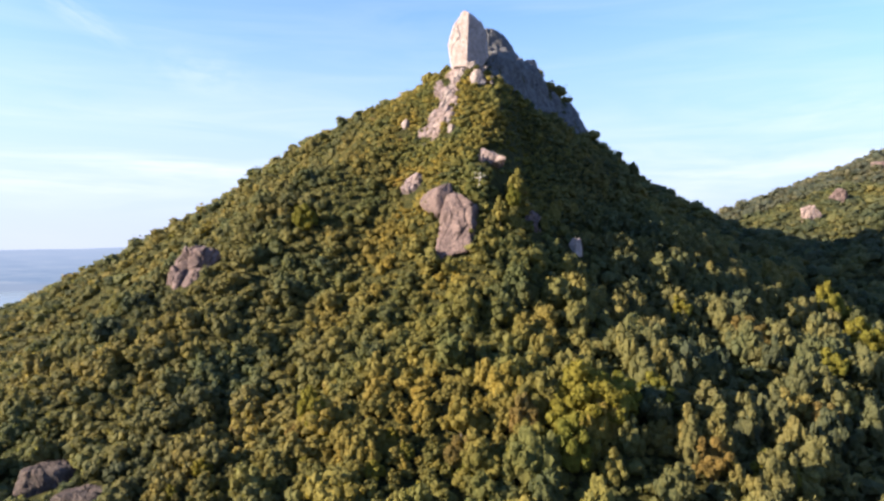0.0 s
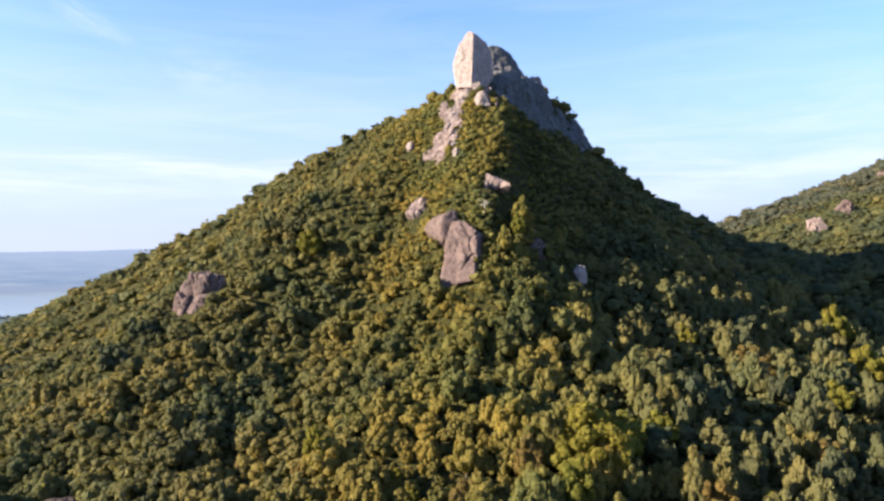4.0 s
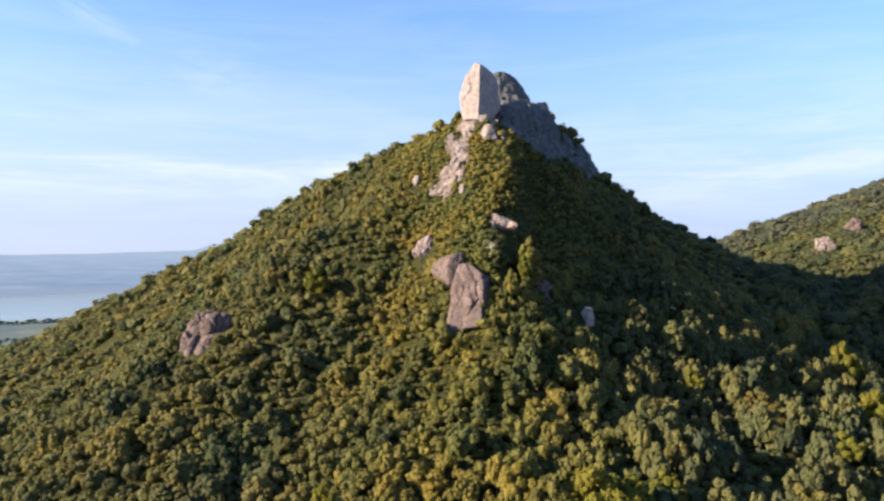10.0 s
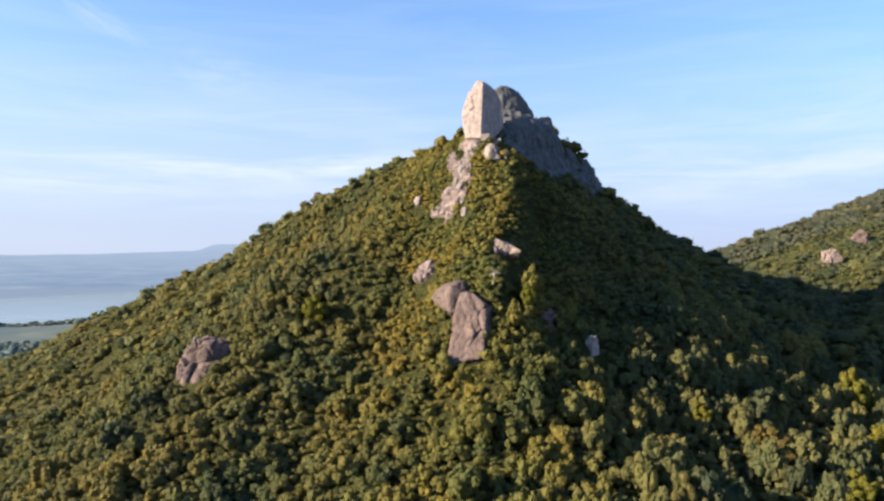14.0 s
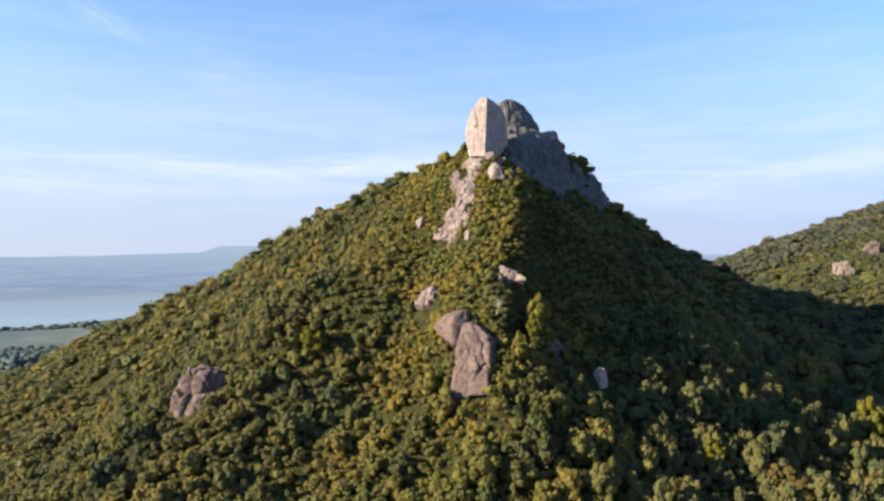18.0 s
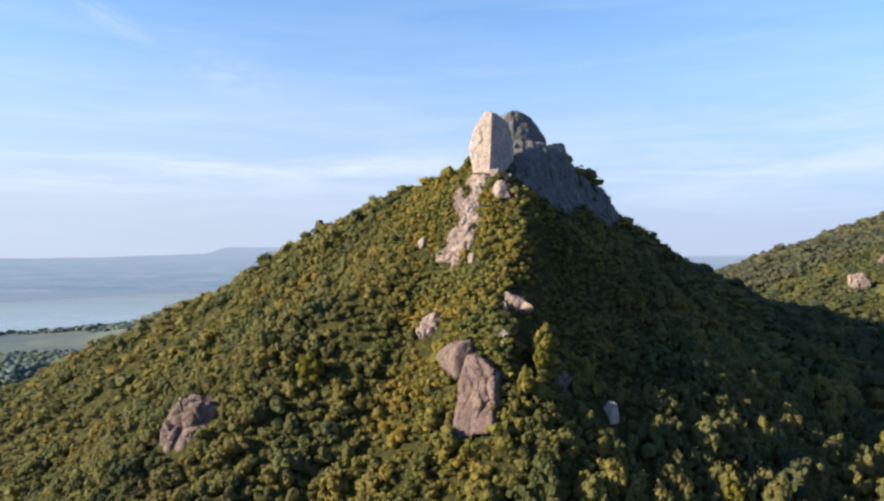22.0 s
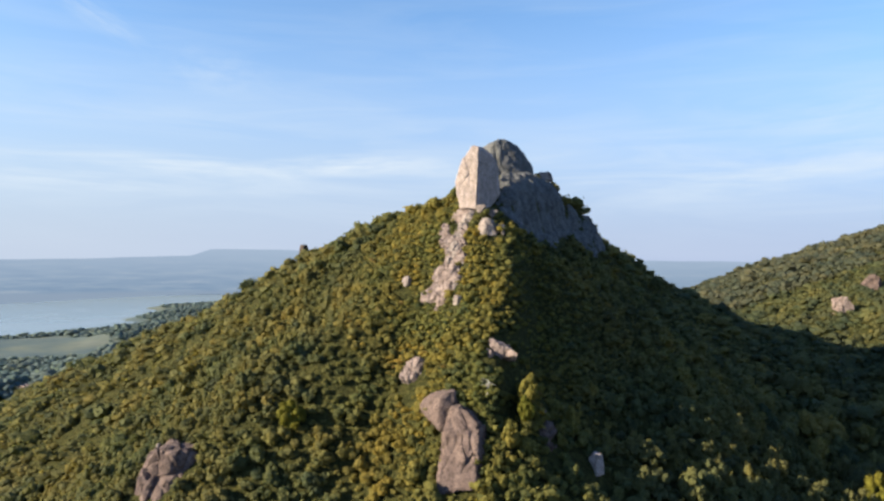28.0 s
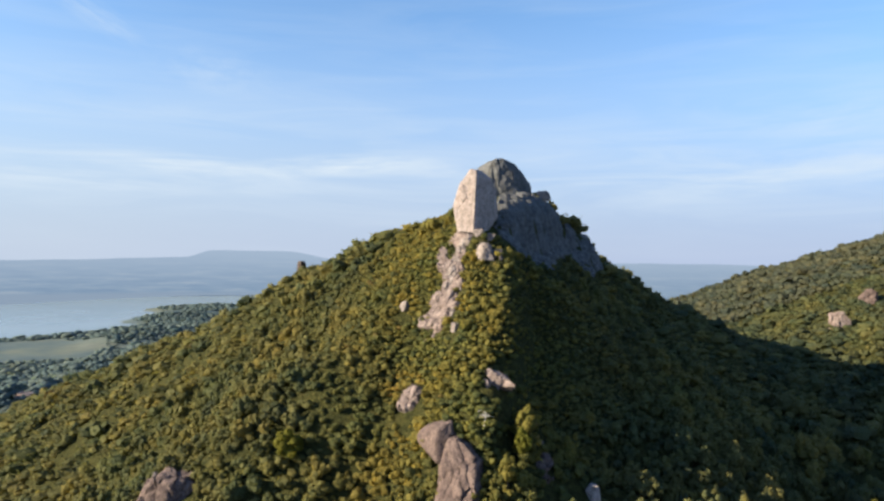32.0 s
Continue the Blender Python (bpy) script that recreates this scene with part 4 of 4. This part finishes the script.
def tree(seed, leaves, label, lobes=0.4, sprays=900, spray=0.037, freq=2.4, clumps=18):
    """One tree of unit crown width: trunk, limbs, crown."""
    rng = np.random.RandomState(seed)
    root = new("tree")
    tagged(root, label, "tree", "trees of the near slope")
    bm = bmesh.new()
    bend = rng.uniform(-0.05, 0.05, 2)
    top = (bend[0], bend[1], 0.55)
    tube(bm, [(0, 0, -0.25), (bend[0] * 0.2, 0, 0.0), (bend[0], bend[1] * 0.5, 0.28), top], [0.05, 0.035, 0.028, 0.015])
    part("trunk", bm, M_BARK, root)
    for k in range(4):
        a = 1.57 * k + rng.uniform(-0.4, 0.4)
        d = rng.uniform(0.22, 0.32)
        bm = bmesh.new()
        tube(bm, [(bend[0], bend[1] * 0.5, 0.2 + 0.05 * k), (d * 0.5 * math.cos(a), d * 0.5 * math.sin(a), 0.33 + 0.04 * k), (d * math.cos(a), d * math.sin(a), 0.45 + 0.04 * k)], [0.018, 0.013, 0.006], 5)
        part("limb", bm, M_BARK, root)
    v, f, t = crown_template(seed, 2, sprays, spray, lobes, freq, clumps)
    me = obj_mesh("crown", v.tolist(), f.tolist(), leaves)
    crown = new("crown", me)
    crown.parent = root
    return root


def near_trees(x, y, z, w, h, t):
    """The trees of the front slope that stand nearest, each one a thing."""
    kinds = [tree(301, M_LEAF_OB, "broadleaf tree with a dense olive-green crown"),
             tree(302, M_LEAF_OB, "broadleaf tree with a lumpy green crown", 0.5),
             tree(303, M_LEAF_OB, "bushy tree with a wide olive crown", 0.4),
             tree(304, M_LEAF_OB, "slender tree with a ragged green crown", 0.65, 440),
             tree(305, M_YELLOW, "tree with a bright yellow-green crown", 0.6, 1700, 0.029, 3.2, 24),
             tree(306, M_RUST, "tree with a rust-tinged brownish crown", 0.45)]
    rng = np.random.RandomState(77)
    used = set()
    for k in range(len(x)):
        u = rng.uniform()
        i = 5 if u < 0.03 else 4 if u < 0.10 else int(rng.randint(0, 4))
        m = pose(x[k], y[k], z[k] + EYE - 0.6, 0, 0, rng.uniform(0, 360))
        ob = kinds[i]
        if i in used:
            ob = copy_thing(ob, m)
        else:
            used.add(i)
            ob.matrix_basis = m
        ob.scale = (w[k], w[k], h[k] * 1.05)
    # a few that stand out by size or colour
    tall = [tree(311, M_LEAF_OB, "tall tree standing clear of the forest canopy", 0.65, 1200, 0.032, 3.2, 18),
            tree(312, M_RUST, "big tree with a rust-tinged olive crown", 0.6, 1700, 0.029, 3.2, 24),
            kinds[4]]
    used = set()
    for tx, ty, tw, th, i in ((181, 320, 13, 24, 2), (191, 323, 9, 15, 2), (132, 470, 7, 12, 0), (117.5, 295, 7, 16, 0), (39, 180, 21, 21, 2), (47, 185, 14, 16, 2), (33, 176, 13, 15, 2), (60, 193, 10, 11, 2), (113, 252, 15, 13, 1), (90, 295, 5, 12, 0), (133, 233, 11, 12, 2), (164, 266, 16, 20, 2), (104, 201, 10, 12, 0), (57, 215, 11, 12, 0), (91, 261, 9, 11, 2), (67, 208, 8, 12, 0), (84, 173, 12, 12, 2), (67, 170, 10, 12, 1), (47, 282, 5.5, 11, 0), (46, 279, 4, 8, 0), (85, 289, 6, 11, 0), (22, 258, 6, 12, 0), (29, 283, 7, 12, 0), (30, 276, 7, 13, 0), (28.5, 270, 6, 11, 2), (-36, 189, 8, 14, 2), (-58, 288, 11, 13, 2), (109, 195, 11, 12, 1)):
        m = pose(tx, ty, float(land(tx, ty)) - 0.6, 0, 0, rng.uniform(0, 360))
        ob = tall[i]
        if i in used or i == 2:
            ob = copy_thing(ob, m)
        else:
            used.add(i)
            ob.matrix_basis = m
        ob.scale = (tw, tw, th)
        ob["group"] = "trees that stand out of the forest"


def dead_tree(x, y, height):
    """A bleached bare tree: short trunk, wide forked branches."""
    root = tagged(new("dead_tree"), "bare bleached dead tree with spreading branches", "tree")
    root.matrix_basis = pose(x, y, float(land(x, y)) - 0.5)
    rng = np.random.RandomState(5)
    bm = bmesh.new()
    tube(bm, [(0, 0, 0), (0.5, 0, height * 0.5), (0.9, 0.2, height)], [0.16, 0.12, 0.08])
    part("trunk", bm, M_DEAD, root)
    for k in range(10):
        a, r, h0 = 0.63 * k + rng.uniform(-0.2, 0.2), rng.uniform(2.2, 3.8), height * rng.uniform(0.6, 1.0)
        bm = bmesh.new()
        tube(bm, [(0.6, 0.1, h0), (r * 0.5 * math.cos(a), r * 0.5 * math.sin(a), h0 + rng.uniform(0, 0.8)), (r * math.cos(a + 0.3), r * math.sin(a + 0.3), h0 + rng.uniform(-0.5, 1.0))], [0.08, 0.06, 0.03], 5)
        part("branch", bm, M_DEAD, root)


dead_tree(14.5, 271, 6.0)


def mountain_forest():
    x, y, z, w, h, t = mountain_trees()
    near = (y > 165) & (np.abs(x) < 0.62 * y)
    pick = np.where(near)[0]
    pick = pick[np.argsort(np.hypot(x[pick], y[pick] - 60))][:290]
    rest = np.ones(len(x), bool)
    rest[pick] = False
    near_trees(x[pick], y[pick], z[pick], w[pick], h[pick], t[pick])
    # slopes turned away from the open side carry a coarser wood
    gx, gy = (land(x + 20, y) - land(x - 20, y)) / 40, (land(x, y + 20) - land(x, y - 20)) / 40
    facing = np.maximum((gx * x + gy * y - z), (gx * x + gy * (y - 32) - (z - 87))) / np.hypot(x, y)
    big = (w > 7.4) & (np.hypot(x, y) < 390)
    away = ((facing < -0.22) & (y > 400) & (np.hypot(x - TOP.x, y - TOP.y) > 150)) | (z < -95) | (y < 140) | (np.abs(x) > 0.72 * y + 30)
    thin = np.random.RandomState(9).uniform(size=len(x)) < 0.2
    some = np.random.RandomState(10).uniform(size=len(x)) < 0.62
    far = np.hypot(x, y) > 430
    for sel, kinds, grow, text, seed in ((rest & ~away & ~far & ~big, MID, 1.0, "dense olive-green broadleaf forest on the mountain", 5),
                                         (rest & ~away & ~far & big, BIG, 1.0, "tall broadleaf trees of the moist hollow, uneven crowns", 25),
                                         (rest & ~away & far & some, FAR, 1.18, "dense olive-green forest along the ridges", 15),
                                         (rest & away & thin, LOW, 2.0, "dense green forest on the back of the mountain", 6)):
        forest("forest", x[sel], y[sel], z[sel] + EYE - 1.0, w[sel] * grow, h[sel] * (0.8 if kinds is FAR else 1), t[sel], kinds, text, seed)


def summit_scrub():
    """Low shrubs between the rocks under the summit."""
    x, y = scatter(-60, 85, 246, 372, 2.6, 51, 0.62)
    rng = np.random.RandomState(52)
    r = np.hypot(x - TOP.x, y - TOP.y)
    keep = off_rocks(x, y) & ((r < 72) | (np.hypot(x - 10, y - 272) < 26))
    x, y = x[keep], y[keep]
    z = land(x, y)
    w = rng.lognormal(math.log(2.6), 0.25, len(x))
    t = np.clip(0.46 + 0.25 * waves(x, y, 30, 58) + rng.normal(0, 0.2, len(x)), 0, 0.97)
    forest("scrub", x, y, z - 0.4, w, w * rng.uniform(0.6, 1.0, len(x)), t, FAR, "low olive and yellowish scrub among the summit rocks", 53)


def hollow_shrubs():
    """Undergrowth between the tall trees of the hollow."""
    rng = np.random.RandomState(72)
    x, y = scatter(15, 230, 120, 330, 3.4, 71)
    z = land(x, y)
    keep = off_rocks(x, y) & (z - EYE < 5) & (x < 0.72 * y) & (rng.uniform(size=len(x)) > 0.15)
    x, y, z = x[keep], y[keep], z[keep]
    w = rng.lognormal(math.log(3.4), 0.3, len(x))
    forest("undergrowth", x, y, z - 0.5, w, w * rng.uniform(0.7, 1.1, len(x)), np.clip(rng.normal(0.3, 0.15, len(x)), 0, 0.9), FAR, "dark green undergrowth between the tall trees", 73)


def hill_forest():
    rng = np.random.RandomState(12)
    x, y = scatter(250, 1050, 430, 1300, 5.4, 11)
    z = land(x, y) - EYE
    keep = off_rocks(x, y) & (z > -160) & ((y > 700) | (x > 420)) & (x > 0.3 * y - 20) & (x < 0.7 * y + 40)
    gx, gy = (land(x + 12, y) - land(x - 12, y)) / 24, (land(x, y + 12) - land(x, y - 12)) / 24
    keep &= gx * x + gy * (y - 32) - (z - 87) > -60
    x, y, z = x[keep], y[keep], z[keep]
    w = rng.lognormal(math.log(5.8), 0.35, len(x))
    t = np.clip(0.33 + 0.2 * waves(x, y, 60, 18) + rng.normal(0, 0.14, len(x)), 0, 0.8)
    forest("forest", x, y, z + EYE - 1.2, w, w * 0.75, t, FAR, "olive-green forest covering the far hill", 7, M_HILL)


def lowland_woods():
    rng = np.random.RandomState(22)
    x, y = scatter(-1900, -300, 900, 3650, 11, 21)
    z = land(x, y) - EYE
    field = np.hypot((x + 1130) / 250, (y - 1760) / 230) + 0.25 * waves(x, y, 150, 32) < 1
    keep = ~field & (waves(x, y, 260, 31) > -0.9) & (lake_depth(x, y) < -0.03) & (x > -300 - 0.62 * y) & (x < -0.29 * y)
    x, y, z = x[keep], y[keep], z[keep]
    w = rng.lognormal(math.log(11), 0.35, len(x))
    t = np.clip(rng.normal(0.4, 0.25, len(x)), 0, 1)
    forest("forest", x, y, z + EYE - 2.5, w, w * 0.55, t, LOW, "dark woods on the low land by the lake, hazed bluish", 8, M_WOODS_HAZED)


def spur_woods():
    """The wooded spur behind the left slope."""
    rng = np.random.RandomState(62)
    x, y = scatter(-800, -300, 720, 1200, 7.5, 61)
    z = land(x, y)
    keep = off_rocks(x, y) & (x > -0.75 * y) & (x < -0.3 * y)
    x, y, z = x[keep], y[keep], z[keep]
    w = rng.lognormal(math.log(8.5), 0.3, len(x))
    forest("forest", x, y, z - 1.5, w, w * 0.8, np.clip(rng.normal(0.4, 0.25, len(x)), 0, 1), LOW, "green forest on a low spur, hazed bluish", 63, M_WOODS_HAZED)


def foot_forest():
    """The wood at the foot of the slope, right under the flight."""
    rng = np.random.RandomState(92)
    x, y = scatter(-170, 170, -110, 66, 6.4, 91)
    w = rng.lognormal(math.log(7.0), 0.25, len(x))
    t = np.clip(rng.normal(0.4, 0.2, len(x)), 0, 0.95)
    forest("forest", x, y, land(x, y) - 1.0, w, w * 0.9, t, FAR, "dense green forest at the foot of the mountain", 93)


mountain_forest()
foot_forest()
summit_scrub()
hollow_shrubs()
hill_forest()
lowland_woods()
spur_woods()
